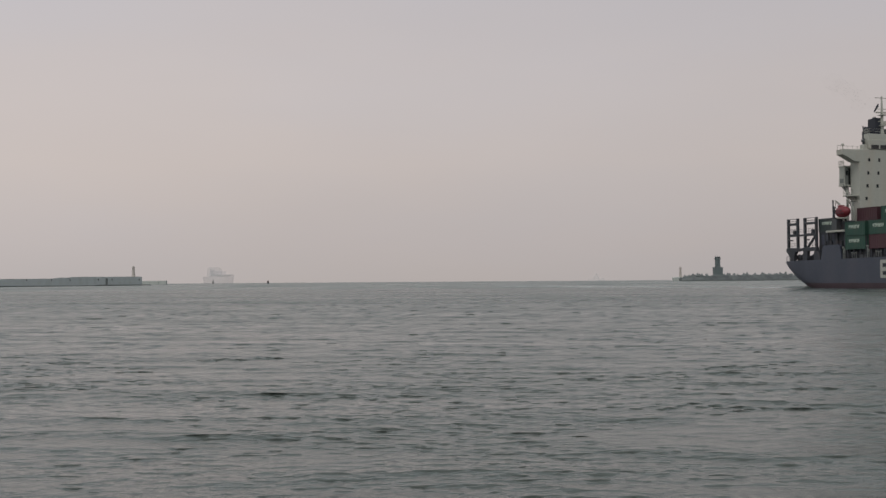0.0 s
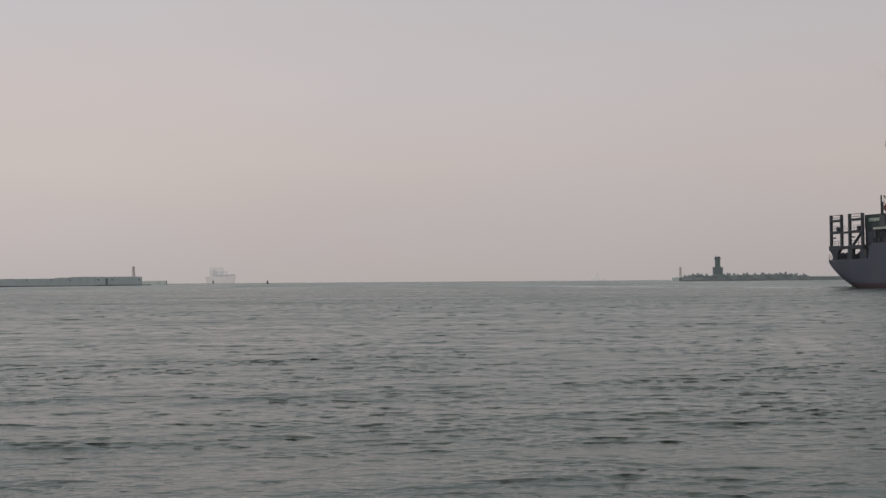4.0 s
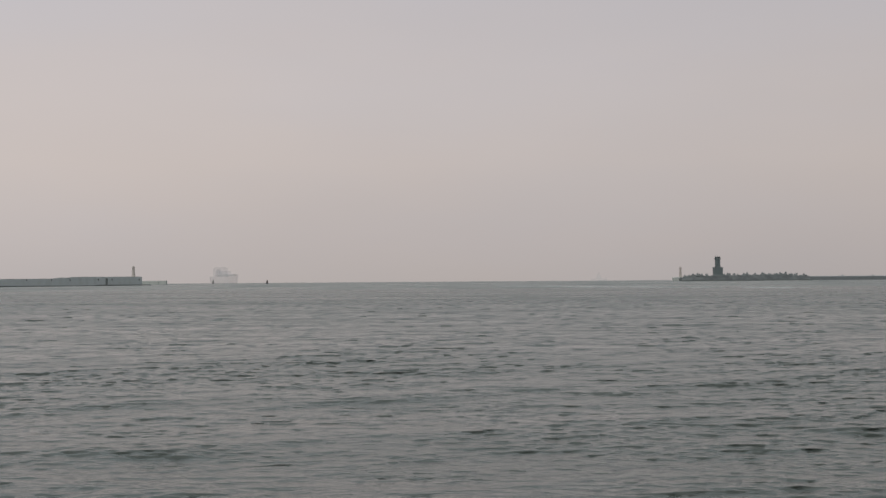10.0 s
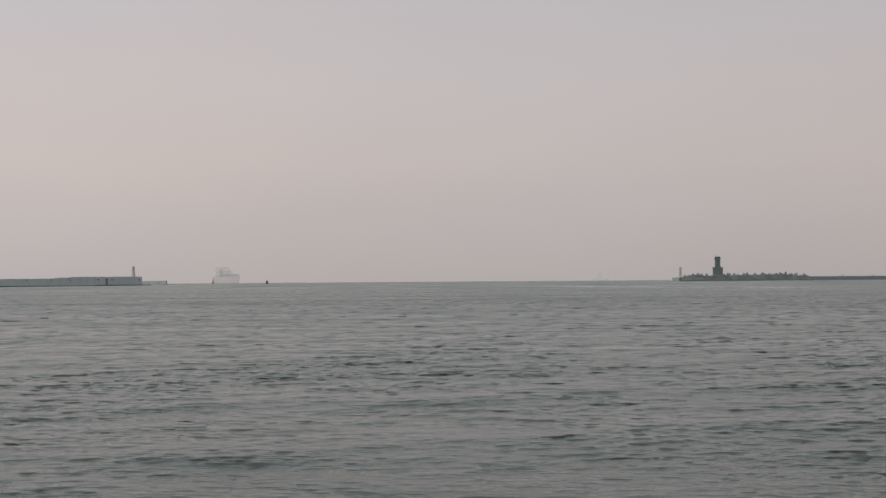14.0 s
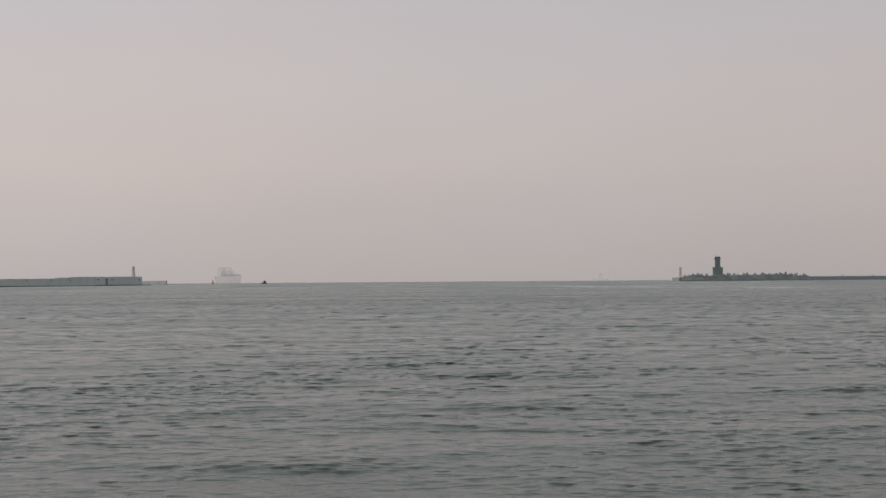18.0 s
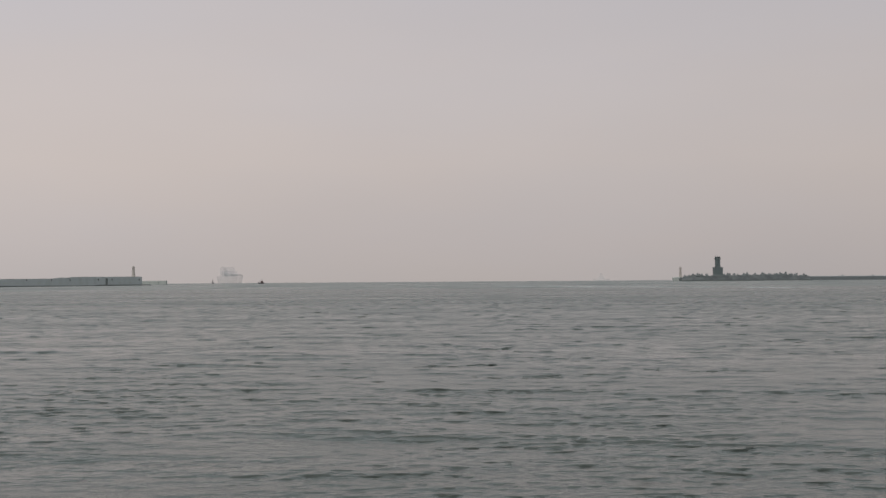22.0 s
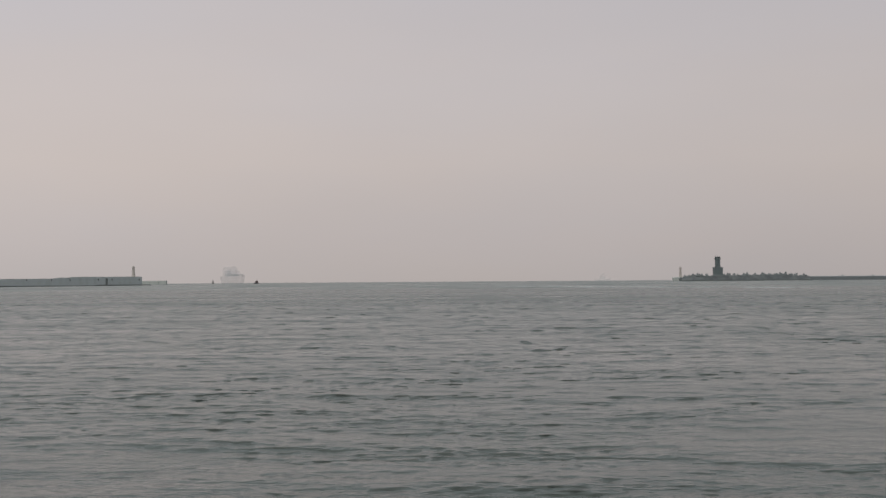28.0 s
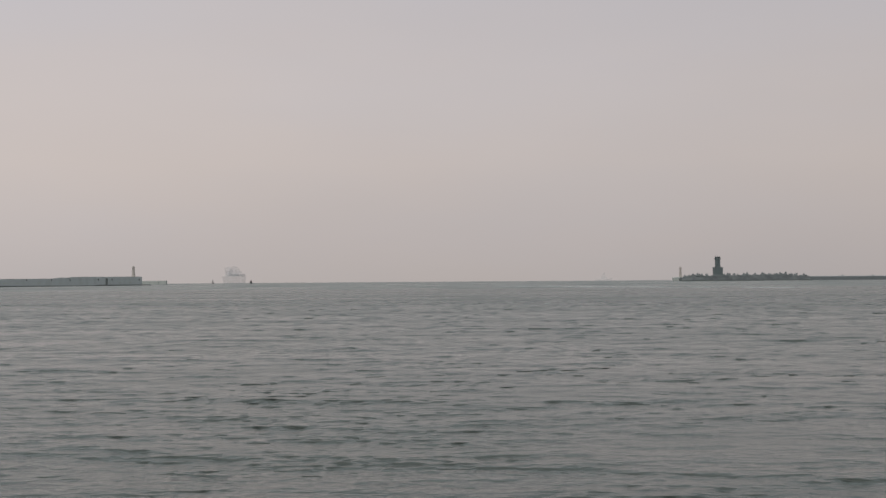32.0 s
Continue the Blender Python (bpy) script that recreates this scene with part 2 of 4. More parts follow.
def tube(bm, p0, p1, r0, r1=None, n=8):
    r1 = r0 if r1 is None else r1
    p0, p1 = Vector(p0), Vector(p1)
    d = (p1 - p0).normalized()
    u = d.orthogonal().normalized()
    v = d.cross(u)
    a, b = [], []
    for i in range(n):
        w = u * math.cos(2 * math.pi * i / n) + v * math.sin(2 * math.pi * i / n)
        a.append(bm.verts.new(p0 + w * r0))
        b.append(bm.verts.new(p1 + w * r1))
    for i in range(n):
        bm.faces.new((a[i], a[(i + 1) % n], b[(i + 1) % n], b[i]))
    bm.faces.new(a[::-1])
    bm.faces.new(b)
    return bm


def turned(bm, rings, n=16, cx=0.0, cy=0.0):
    """A turned body from (radius, height) rings."""
    rows = [[bm.verts.new((cx + r * math.cos(2 * math.pi * i / n), cy + r * math.sin(2 * math.pi * i / n), z)) for i in range(n)] for r, z in rings]
    for a, b in zip(rows, rows[1:]):
        for i in range(n):
            bm.faces.new((a[i], a[(i + 1) % n], b[(i + 1) % n], b[i]))
    bm.faces.new(rows[0][::-1])
    bm.faces.new(rows[-1])
    return bm


def B():
    return bmesh.new()


# ---- water ----
def wave_sheet(name, seed, heading, travel, reach, steep):
    """One rigid sheet of wind waves, fine near the viewer and coarser away from it, wide enough to slide by travel in the clip's time.
    Every octave of wavelength carries the same share of slope; crests are peaked and lean ahead."""
    ys, y = [], 9.6
    while y < reach:
        ys.append(y)
        y += max(0.021, min((y - 6.5) ** 2 / 8400, 0.05 + 0.0022 * y))
    ys = np.array(ys, dtype=np.float32)
    cols = 610 if reach > 100 else 680
    left, right = 0.405 * ys + 1.2 + max(travel[0], 0), 0.405 * ys + 1.2 + max(-travel[0], 0)
    u = np.linspace(0, 1, cols, dtype=np.float32)
    x = -left[:, None] + (left + right)[:, None] * u[None, :]
    yy = np.repeat(ys[:, None], cols, 1)
    cell = np.maximum((left + right) / cols, np.gradient(ys) * 0.8)
    rnd = random.Random(seed)
    z, dx, dy = (np.zeros_like(x) for _ in range(3))
    # slow patches of livelier and calmer chop
    gust = np.zeros_like(x)
    for _ in range(14):
        length, turn = rnd.uniform(3, 30), rnd.uniform(0, 6.283)
        gust += np.sin(x * (6.283 / length * math.cos(turn)) + yy * (6.283 / length * 0.5 * math.sin(turn)) + rnd.random() * 6.283)
    gust = np.clip(1 + 0.16 * gust, 0.45, 1.5)
    # each wave band's slope is scaled by distance from the viewer
    far_gain = np.clip((ys - 14) / 90, 0, 1) ** 0.7
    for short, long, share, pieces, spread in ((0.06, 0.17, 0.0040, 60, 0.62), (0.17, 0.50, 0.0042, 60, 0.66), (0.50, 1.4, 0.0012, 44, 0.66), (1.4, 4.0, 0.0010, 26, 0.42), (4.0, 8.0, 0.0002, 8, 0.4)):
        grown = 0.80 + (0.3 if long < 0.2 else 0.45 if long < 1 else 1.35 if long < 2 else -0.15) * far_gain
        for _ in range(pieces):
            length = short * (long / short) ** rnd.random()
            turn = heading + rnd.gauss(0, spread)
            k = 6.283 / length
            keep = np.clip((length / cell - 1.9) / 1.8, 0, 1)
            stop = int(np.count_nonzero(keep))
            if not stop:
                continue
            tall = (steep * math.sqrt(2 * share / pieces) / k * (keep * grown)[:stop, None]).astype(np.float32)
            if long < 1:
                tall = tall * gust[:stop]
            phase = x[:stop] * (k * math.cos(turn)) + yy[:stop] * (k * math.sin(turn)) + rnd.random() * 6.283
            z[:stop] += tall * np.sin(phase)
            swing = tall * np.cos(phase)
            dx[:stop] += swing * math.cos(turn)
            dy[:stop] += swing * math.sin(turn)
    lean = 4.6
    x = x + 1.6 * dx + lean * math.cos(heading) * z
    yy = yy + 1.6 * dy + lean * math.sin(heading) * z
    z -= 0.12 * np.clip((ys[:, None] - reach * 0.86) / (reach * 0.14), 0, 1) ** 2
    rows = len(ys)
    me = bpy.data.meshes.new(name)
    me.vertices.add(rows * cols)
    me.vertices.foreach_set("co", np.stack([x, yy, z], -1).astype(np.float32).ravel())
    i = (np.arange(rows - 1)[:, None] * cols + np.arange(cols - 1)[None, :]).ravel()
    quads = np.stack([i, i + 1, i + cols + 1, i + cols], -1).astype(np.int32)
    me.loops.add(quads.size)
    me.loops.foreach_set("vertex_index", quads.ravel())
    me.polygons.add(len(quads))
    me.polygons.foreach_set("loop_start", np.arange(0, quads.size, 4, dtype=np.int32))
    me.polygons.foreach_set("use_smooth", np.ones(len(quads), dtype=bool))
    me.update(calc_edges=True)
    me.materials.append(M_WAVE)
    return tagged(new(name, me), "choppy grey-green harbour water in short steep wavelets", "water", "", "structure")


SLIDE_ONE, SLIDE_TWO = (-9.0, -5.0), (8.0, -4.4)
waves_one = wave_sheet("water_waves", 3, -1.72, SLIDE_ONE, 330, 0.94)
waves_two = wave_sheet("water_waves", 8, -1.40, SLIDE_TWO, 52, 0.94)

bm = B()
ring_r = [0.0, 60, 300, 900, 2200, 4960]
sea_rows = [[bm.verts.new((r * math.cos(2 * math.pi * i / 160), r * math.sin(2 * math.pi * i / 160), -0.05)) for i in range(160)] for r in ring_r[1:]]
for a, b in zip(sea_rows, sea_rows[1:]):
    for i in range(160):
        bm.faces.new((a[i], a[(i + 1) % 160], b[(i + 1) % 160], b[i]))
bm.faces.new(sea_rows[0])
sea = tagged(part("water", bm, M_FAR), "open grey sea running flat to the horizon", "water", "", "structure")

# ---- the container ship: x forward from the stern, y to port, z from the waterline ----
BEAM, LONG = 28.0, 168.0
HEAD = -72.3                    # compass of the bow, degrees from +x
head = Vector((math.cos(radians(HEAD)), math.sin(radians(HEAD)), 0))
port = Vector((-head.y, head.x, 0))
STERN = Vector((73.8, 250.0, 0)) + port * BEAM / 2
SPEED = 3.69
ship = thing("container_ship", STERN, HEAD, "dark grey container ship with white deckhouse, under way", "ship")
S = -BEAM / 2                   # the starboard side


def lerp(v, table):
    for (a, p), (b, q) in zip(table, table[1:]):
        if v <= b:
            k = (v - a) / (b - a)
            return p + (q - p) * k
    return table[-1][1]


def half_deck(s):
    return lerp(s, [(0, 13.7), (4, 14), (125, 14), (140, 13), (152, 9.5), (162, 4.5), (LONG, 0.4)])


def hull_section(s):
    deck = lerp(s, [(0, 5.75), (30, 6.05), (120, 6.2), (140, 8.6), (LONG, 10.5)])
    keel = lerp(s, [(0, 4.75), (0.5, 3.7), (1.2, 2.9), (2.2, 2.0), (3.6, 0.95), (5.4, 0.0), (8, -1.4), (14, -3), (150, -3), (160, -1.5), (LONG, 3)])
    wide = half_deck(s)
    full = lerp(s, [(0, 5.0), (10, 6.0), (30, 9.0), (120, 8.0), (145, 2.6), (LONG, 1.6)])
    pts = []
    for k in range(11):
        a = math.pi / 2 * k / 10
        pts.append((wide * math.sin(a) ** (2 / full), deck - (deck - keel) * max(math.cos(a), 0) ** (2 / full)))
    return [(-y, z) for y, z in pts[::-1]] + pts[1:]


def hull_loft():
    bm = B()
    stations = [0, 0.3, 0.6, 1.2, 2, 3, 4, 5, 6.2, 7.5, 9, 11, 14, 20, 30, 60, 100, 120, 130, 138, 146, 152, 157, 162, 165, LONG]
    rows = [[bm.verts.new((s, y, z)) for y, z in hull_section(s)] for s in stations]
    for a, b in zip(rows, rows[1:]):
        for i in range(len(a) - 1):
            bm.faces.new((a[i], a[i + 1], b[i + 1], b[i]))
    bm.faces.new(rows[0])
    bmesh.ops.recalc_face_normals(bm, faces=bm.faces[:])
    return bm


BOOT = 1.1
for name, mat, lower, label in (("hull", M_HULL, False, "dark blue-grey hull plating"), ("boot_topping", M_BOOT, True, "dull red boot topping")):
    bm = hull_loft()
    bmesh.ops.bisect_plane(bm, geom=bm.verts[:] + bm.edges[:] + bm.faces[:], plane_co=(0, 0, BOOT), plane_no=(0, 0, 1), clear_inner=not lower, clear_outer=lower)
    part(name, bm, mat, ship, label, smooth=True)

bm = B()
deck_s = [0.1, 4, 20, 60, 125, 140, 152, 162, LONG - 0.3]
rim = [(s, -half_deck(s) + 0.12, hull_section(s)[0][1] - 0.08) for s in deck_s]
pl = [[bm.verts.new((s, y * k, z)) for s, y, z in rim] for k in (1, -1)]
for i in range(len(rim) - 1):
    bm.faces.new((pl[0][i], pl[0][i + 1], pl[1][i + 1], pl[1][i]))
part("deck", bm, M_DECK, ship, "rust-red weather deck")

# white panel with dark marks on the side
bm = box(B(), 31.0, 37.0, S - 0.05, S + 0.2, 2.05, 5.5)
mark_panel = part("name_panel", bm, M_WHITE, ship, "white painted panel")
for s0, s1, z0, z1 in ((31.7, 33.0, 2.6, 3.35), (31.7, 33.0, 4.1, 4.85), (33.6, 36.3, 2.6, 3.2), (33.6, 36.3, 4.2, 4.8)):
    part("mark", box(B(), s0, s1, S - 0.075, S - 0.04, z0, z1), M_FUNNEL, mark_panel)

# raised bulwark by the accommodation, with sloped ends
part("bulwark", prism(B(), [(12.6, 5.7), (13.2, 8.3), (13.7, 8.75), (18.3, 8.85), (18.8, 8.5), (19.3, 5.8)], S - 0.02, S + 0.35), M_HULL, ship, "raised dark bulwark")
# stern bulwark rail
bm = B()
for s in np.arange(0.15, 11.5, 0.9):
    tube(bm, (s, S + 0.35, 5.7), (s, S + 0.35, 6.8), 0.045, n=5)
for z in (6.1, 6.45, 6.8):
    tube(bm, (0.15, S + 0.35, z), (11.5, S + 0.35, z), 0.035, n=5)
part("stern_rail", bm, M_DARK, ship)

# lashing frames at the stern
for s0, s1, kneed in ((0.7, 4.05, True), (6.6, 10.5, False)):
    fr = part("lashing_frame", box(B(), s0 - 0.4, s1 + 0.4, S + 0.15, S + 0.95, 7.75, 8.55, 0.06), M_DARK, ship, "tall dark steel lashing frame")
    for s in (s0, s1):
        part("post", box(B(), s - 0.25, s + 0.25, S + 0.28, S + 0.82, 8.3, 14.8, 0.05), M_DARK, fr)
    part("crossbeam", box(B(), s0, s1, S + 0.25, S + 0.85, 13.35, 13.85, 0.04), M_DARK, fr)
    part("crossbeam", box(B(), s0, s1, S + 0.25, S + 0.85, 10.95, 11.5, 0.04), M_DARK, fr)
    for z in (14.2, 14.7):
        part("top_rail", tube(B(), (s0, S + 0.5, z), (s1, S + 0.5, z), 0.06, n=6), M_DARK, fr)
    for z in (11.5, 8.5):
        bm = B()
        for k in (0.35, 0.68):
            tube(bm, (s0 + (s1 - s0) * k, S + 0.5, z - 0.1), (s0 + (s1 - s0) * k, S + 0.5, z + 1.05), 0.04, n=5)
        for h in (0.5, 1.0):
            tube(bm, (s0, S + 0.5, z + h), (s1, S + 0.5, z + h), 0.03, n=5)
        part("guard_rail", bm, M_DARK, fr)
    part("gear_box", box(B(), s1 - 1.5, s1 - 0.85, S + 0.3, S + 0.8, 11.5, 12.3, 0.04), M_DARK, fr)
    part("floodlight", box(B(), s0 + 0.5, s0 + 1.3, S + 0.3, S + 0.8, 10.05, 10.3, 0.03), M_DARK, fr)
    if kneed:
        bm = prism(B(), [(s0 - 0.4, 7.8), (s1 - 0.4, 7.8), (s1 - 1.0, 6.9), (s1 - 1.1, 5.7), (s0 + 0.9, 5.7), (s0 + 0.8, 6.7)], S + 0.2, S + 0.9)
        part("pedestal", bm, M_DARK, fr)
    else:
        bm = prism(B(), [(s0 - 0.3, 7.8), (s0 + 1.2, 7.8), (s0 + 0.9, 5.7), (s0 - 0.5, 5.7)], S + 0.2, S + 0.9)
        part("pedestal", bm, M_DARK, fr)
        bm = prism(B(), [(s1 - 0.4, 7.8), (s1 + 1.2, 7.8), (s1 + 1.6, 5.7), (s1 - 0.6, 5.7)], S + 0.2, S + 0.9)
        part("pedestal", bm, M_DARK, fr)
        bm = B()
        tube(bm, (s0 + 0.7, S + 0.45, 8.2), (s1 + 0.1, S + 0.45, 11.2), 0.27, n=8)
        part("brace", bm, M_DARK, fr)
part("walkway", box(B(), 4.2, 6.4, S + 0.3, S + 0.8, 10.95, 11.35, 0.03), M_DARK, ship)
part("walkway", box(B(), 4.2, 6.4, S + 0.3, S + 0.8, 7.85, 8.45, 0.03), M_DARK, ship)
for z in (11.9, 12.4):
    part("walkway_rail", tube(B(), (4.2, S + 0.5, z), (6.4, S + 0.5, z), 0.035, n=5), M_DARK, ship)

# winches and bollards on the stern deck
for s, w, r in ((2.6, 2.4, 0.75), (4.6, 3.0, 0.6), (5.6, 1.6, 0.5), (7.9, 2.6, 0.8), (9.6, 1.8, 0.7)):
    bm = B()
    tube(bm, (s - 0.7, S + w, 5.75 + r), (s + 0.7, S + w, 5.75 + r), r * 0.7, n=12)
    tube(bm, (s - 0.8, S + w, 5.75 + r), (s - 0.65, S + w, 5.75 + r), r, n=12)
    tube(bm, (s + 0.65, S + w, 5.75 + r), (s + 0.8, S + w, 5.75 + r), r, n=12)
    box(bm, s - 0.9, s + 0.9, S + w - 0.4, S + w + 0.4, 5.65, 5.75 + r * 0.6)
    part("mooring_winch", bm, M_DARK, ship)


BOX_L, BOX_W, BOX_H = 6.06, 2.44, 2.74


def mesh_of(bm, name, mat):
    me = bpy.data.meshes.new(name)
    bm.normal_update()
    bm.to_mesh(me)
    bm.free()
    me.materials.append(mat)
    return me


def container_meshes(mat):
    """A 20 foot container in pieces: corrugated side panel, end panel, roof, frame of posts and rails, door leaf, locking bar."""
    lx, wy, hz = BOX_L, BOX_W, BOX_H
    side = B()
    n = 22
    pts = [(0.15 + (lx - 0.3) * i / (n * 2), 0.035 if (i // 2) % 2 else 0.0) for i in range(n * 2 + 1)]
    lo, hi = [side.verts.new((s, q, 0.12)) for s, q in pts], [side.verts.new((s, q, hz - 0.12)) for s, q in pts]
    for i in range(len(pts) - 1):
        side.faces.new((lo[i], lo[i + 1], hi[i + 1], hi[i]))
    end = box(B(), 0.04, 0.08, 0.16, wy - 0.16, 0.1, hz - 0.1)
    roof = box(B(), 0.1, lx - 0.1, 0.1, wy - 0.1, hz - 0.09, hz - 0.04)
    for i in range(9):
        box(roof, 0.35 + i * 0.62, 0.62 + i * 0.62, 0.25, wy - 0.25, hz - 0.04, hz - 0.02)
    rim = B()
    for x in (0, lx - 0.16):
        for y in (0, wy - 0.16):
            box(rim, x, x + 0.16, y, y + 0.16, 0, hz)
    for y in (0, wy - 0.1):
        for z in (0.02, hz - 0.13):
            box(rim, 0.16, lx - 0.16, y, y + 0.1, z, z + 0.11)
    for x in (0, lx - 0.1):
        for z in (0.02, hz - 0.13):
            box(rim, x, x + 0.1, 0.16, wy - 0.16, z, z + 0.11)
    leaf = box(B(), lx - 0.09, lx - 0.05, 0.0, wy / 2 - 0.18, 0.14, hz - 0.14)
    rod = tube(B(), (lx - 0.03, 0, 0.15), (lx - 0.03, 0, hz - 0.15), 0.025, n=5)
    names = ("side_panel", "end_panel", "roof", "frame", "door", "locking_bar")
    return {name: mesh_of(bm, name, mat) for name, bm in zip(names, (side, end, roof, rim, leaf, rod))}


ME_GREEN, ME_RED, ME_SHADED_BOX = container_meshes(M_GREEN), container_meshes(M_RED), container_meshes(M_SHADED_BOX)
# one row of uneven upright strokes, as unreadable lettering
bm = B()
strokes = random.Random(9)
for k in range(9):
    a = k * 0.36
    box(bm, a, a + 0.10, 0, 0.03, 0, 0.66)
    box(bm, a + 0.10, a + 0.27, 0, 0.03, strokes.choice((0.0, 0.25, 0.46)), 0.66)
me_label = mesh_of(bm, "lettering_bar", M_LABEL)
cargo = []


def container(s, w, z, meshes, label, lettered=False):
    """A container on the ship: its place is in the ship's own axes, and it sails with the ship."""
    ob = thing("shipping_container", (0, 0, 0), 0, label, "container", "containers stacked on the ship")
    cargo.append((ob, pose(s, S + w, z)))
    def piece(name, parent, at=None):
        o = new(name, meshes[name])
        o.parent = parent
        if at:
            o.matrix_basis = at
        return o

    for name in ("end_panel", "roof", "frame"):
        piece(name, ob)
    for at in (pose(0, 0.05, 0), pose(BOX_L, BOX_W - 0.05, 0, 0, 0, 180)):
        piece("side_panel", ob, at)
    for k in (0, 1):
        leaf = piece("door", ob, pose(0, 0.17 + k * (BOX_W / 2 - 0.17), 0))
        for y in (0.25, 0.75):
            piece("locking_bar", leaf, pose(0, y, 0))
    if lettered:
        bar = new("lettering", me_label)
        bar.parent = ob
        bar.matrix_basis = pose(1.25, -0.035, 1.35)
        tagged(bar, "pale lettering strokes")
    return ob


pick = random.Random(5)
for bay in range(4):
    s = 20.4 + 6.35 * bay + (0.85 if bay else 0.0)
    for row in range(11):
        w = 0.12 + 2.52 * row
        tiers = 2 if row == 0 and bay < 2 else 3
        for tier in range(tiers):
            if row == 0 and bay < 2:
                red, lettered = (bay == 1 and tier == 0), not (bay == 1 and tier == 0)
            elif row == 1 and bay < 2 and tier == 2:
                red, lettered = bay == 0, bay == 1
            else:
                red, lettered = pick.random() < 0.4, row == 0
            colour = "maroon" if red else "green"
            where = "on the hatch covers" if tier == 0 else "on top of another"
            lettered = lettered and not red
            container(s + (0.5 if row else 0.0), w, 7.72 + 2.765 * tier, ME_RED if red else ME_GREEN,
                      f"{colour} corrugated steel shipping container" + (" with pale lettering, " if lettered else ", ") + where, lettered)
    # lashing posts and hatch coaming below each bay
    for k in (0.1, 2.1, 4.1, 5.9):
        part("pedestal", box(B(), s + k, s + k + 0.35, S + 0.35, S + 0.75, 5.85, 7.72), M_DARK, ship)
    part("hatch_coaming", box(B(), s, s + 6.1, S + 2.4, -S - 2.4, 5.85, 7.7, 0.05), M_DARK, ship)
    bm = B()
    for k in (6.12, 6.28):
        tube(bm, (s + k, S + 0.3, 5.9), (s + k, S + 0.3, 10.2), 0.05, n=5)
    part("lashing_rod", bm, M_DARK, ship)

# pale vent pipes, reels and lockers along the side deck
for s, top, r in ((19.7, 8.0, 0.16), (20.1, 7.6, 0.12), (27.1, 8.1, 0.18), (27.4, 7.3, 0.14), (22.4, 6.9, 0.10), (23.0, 6.8, 0.10), (23.6, 6.9, 0.10), (29.6, 7.0, 0.10), (30.3, 6.9, 0.10), (30.9, 7.0, 0.10)):
    vent = part("vent_pipe", tube(B(), (s, S + 0.25, 5.9), (s, S + 0.25, top), r * 0.8, n=8), M_PALE, ship, "pale painted vent pipe")
    part("cap", turned(B(), [(r * 1.1, top - 0.05), (r * 1.7, top + 0.08), (r * 1.6, top + 0.25), (r * 0.6, top + 0.34)], 8, s, S + 0.25), M_PALE, vent)
for s, long in ((24.4, 1.2), (25.8, 0.9), (28.4, 0.8)):
    part("deck_locker", box(B(), s, s + long, S + 0.3, S + 0.8, 5.9, 6.7, 0.05), M_DECK_GREY, ship, "grey steel deck locker")
bm = B()
for s in np.arange(19.6, 46.0, 1.3):
    tube(bm, (s, S + 0.12, 5.9), (s, S + 0.12, 7.0), 0.04, n=5)
for z in (6.3, 6.65, 7.0):
    tube(bm, (19.6, S + 0.12, z), (46.0, S + 0.12, z), 0.03, n=5)
part("side_rail", bm, M_DARK, ship)

# deckhouse
HF = 20.1                       # its front
house = part("deckhouse", box(B(), HF - 2.9, HF, S + 4.0, -S - 4.0, 5.7, 28.0, 0.08), M_WHITE, ship, "tall white deckhouse")
part("aft_casing", box(B(), 12.5, HF - 2.95, S + 9.0, -S - 9.0, 5.7, 28.4, 0.08), M_WHITE, house)
part("wheelhouse", box(B(), HF - 1.7, HF + 0.15, S + 6.4, -S - 6.4, 28.02, 30.0, 0.08), M_WHITE, house)
part("monkey_island", box(B(), HF - 1.9, HF - 0.2, S + 6.6, -S - 6.6, 30.02, 31.2, 0.06), M_WHITE, house)
for w in np.arange(6.85, 21.0, 2.15):
    part("bridge_window", box(B(), HF + 0.13, HF + 0.20, S + w, S + w + 1.8, 28.1, 28.9, 0.02), M_GLASS, house)
for z in (25.85, 23.2, 20.6, 18.05):
    for w in (5.95, 8.35, 12.0, 14.4, 16.8, 20.0):
        if z < 19 and w == 8.35:
            continue
        o = S + w + 0.18 - 0.10 * (26 - z)
        win = part("window", box(B(), HF - 0.02, HF + 0.06, o, o + 0.52, z - 0.32, z + 0.32, 0.03), M_DARK, house)
        part("pane", box(B(), HF + 0.05, HF + 0.075, o + 0.07, o + 0.48, z - 0.34, z + 0.34), M_GLASS, win)
wing_store = part("wing_locker", box(B(), HF - 1.5, HF - 0.4, S + 5.3, S + 6.3, 28.0, 29.0, 0.05), M_WHITE, house)
part("signal_lamp", turned(B(), [(0.1, 29.1), (0.1, 29.5), (0.32, 29.6), (0.32, 30.0), (0.12, 30.15)], 10, HF - 1.0, S + 5.7), M_DECK_GREY, wing_store)
part("vent_cowl", tube(B(), (HF - 1.3, S + 6.15, 28.9), (HF - 1.3, S + 6.15, 30.3), 0.16, 0.22, n=8), M_DECK_GREY, wing_store)
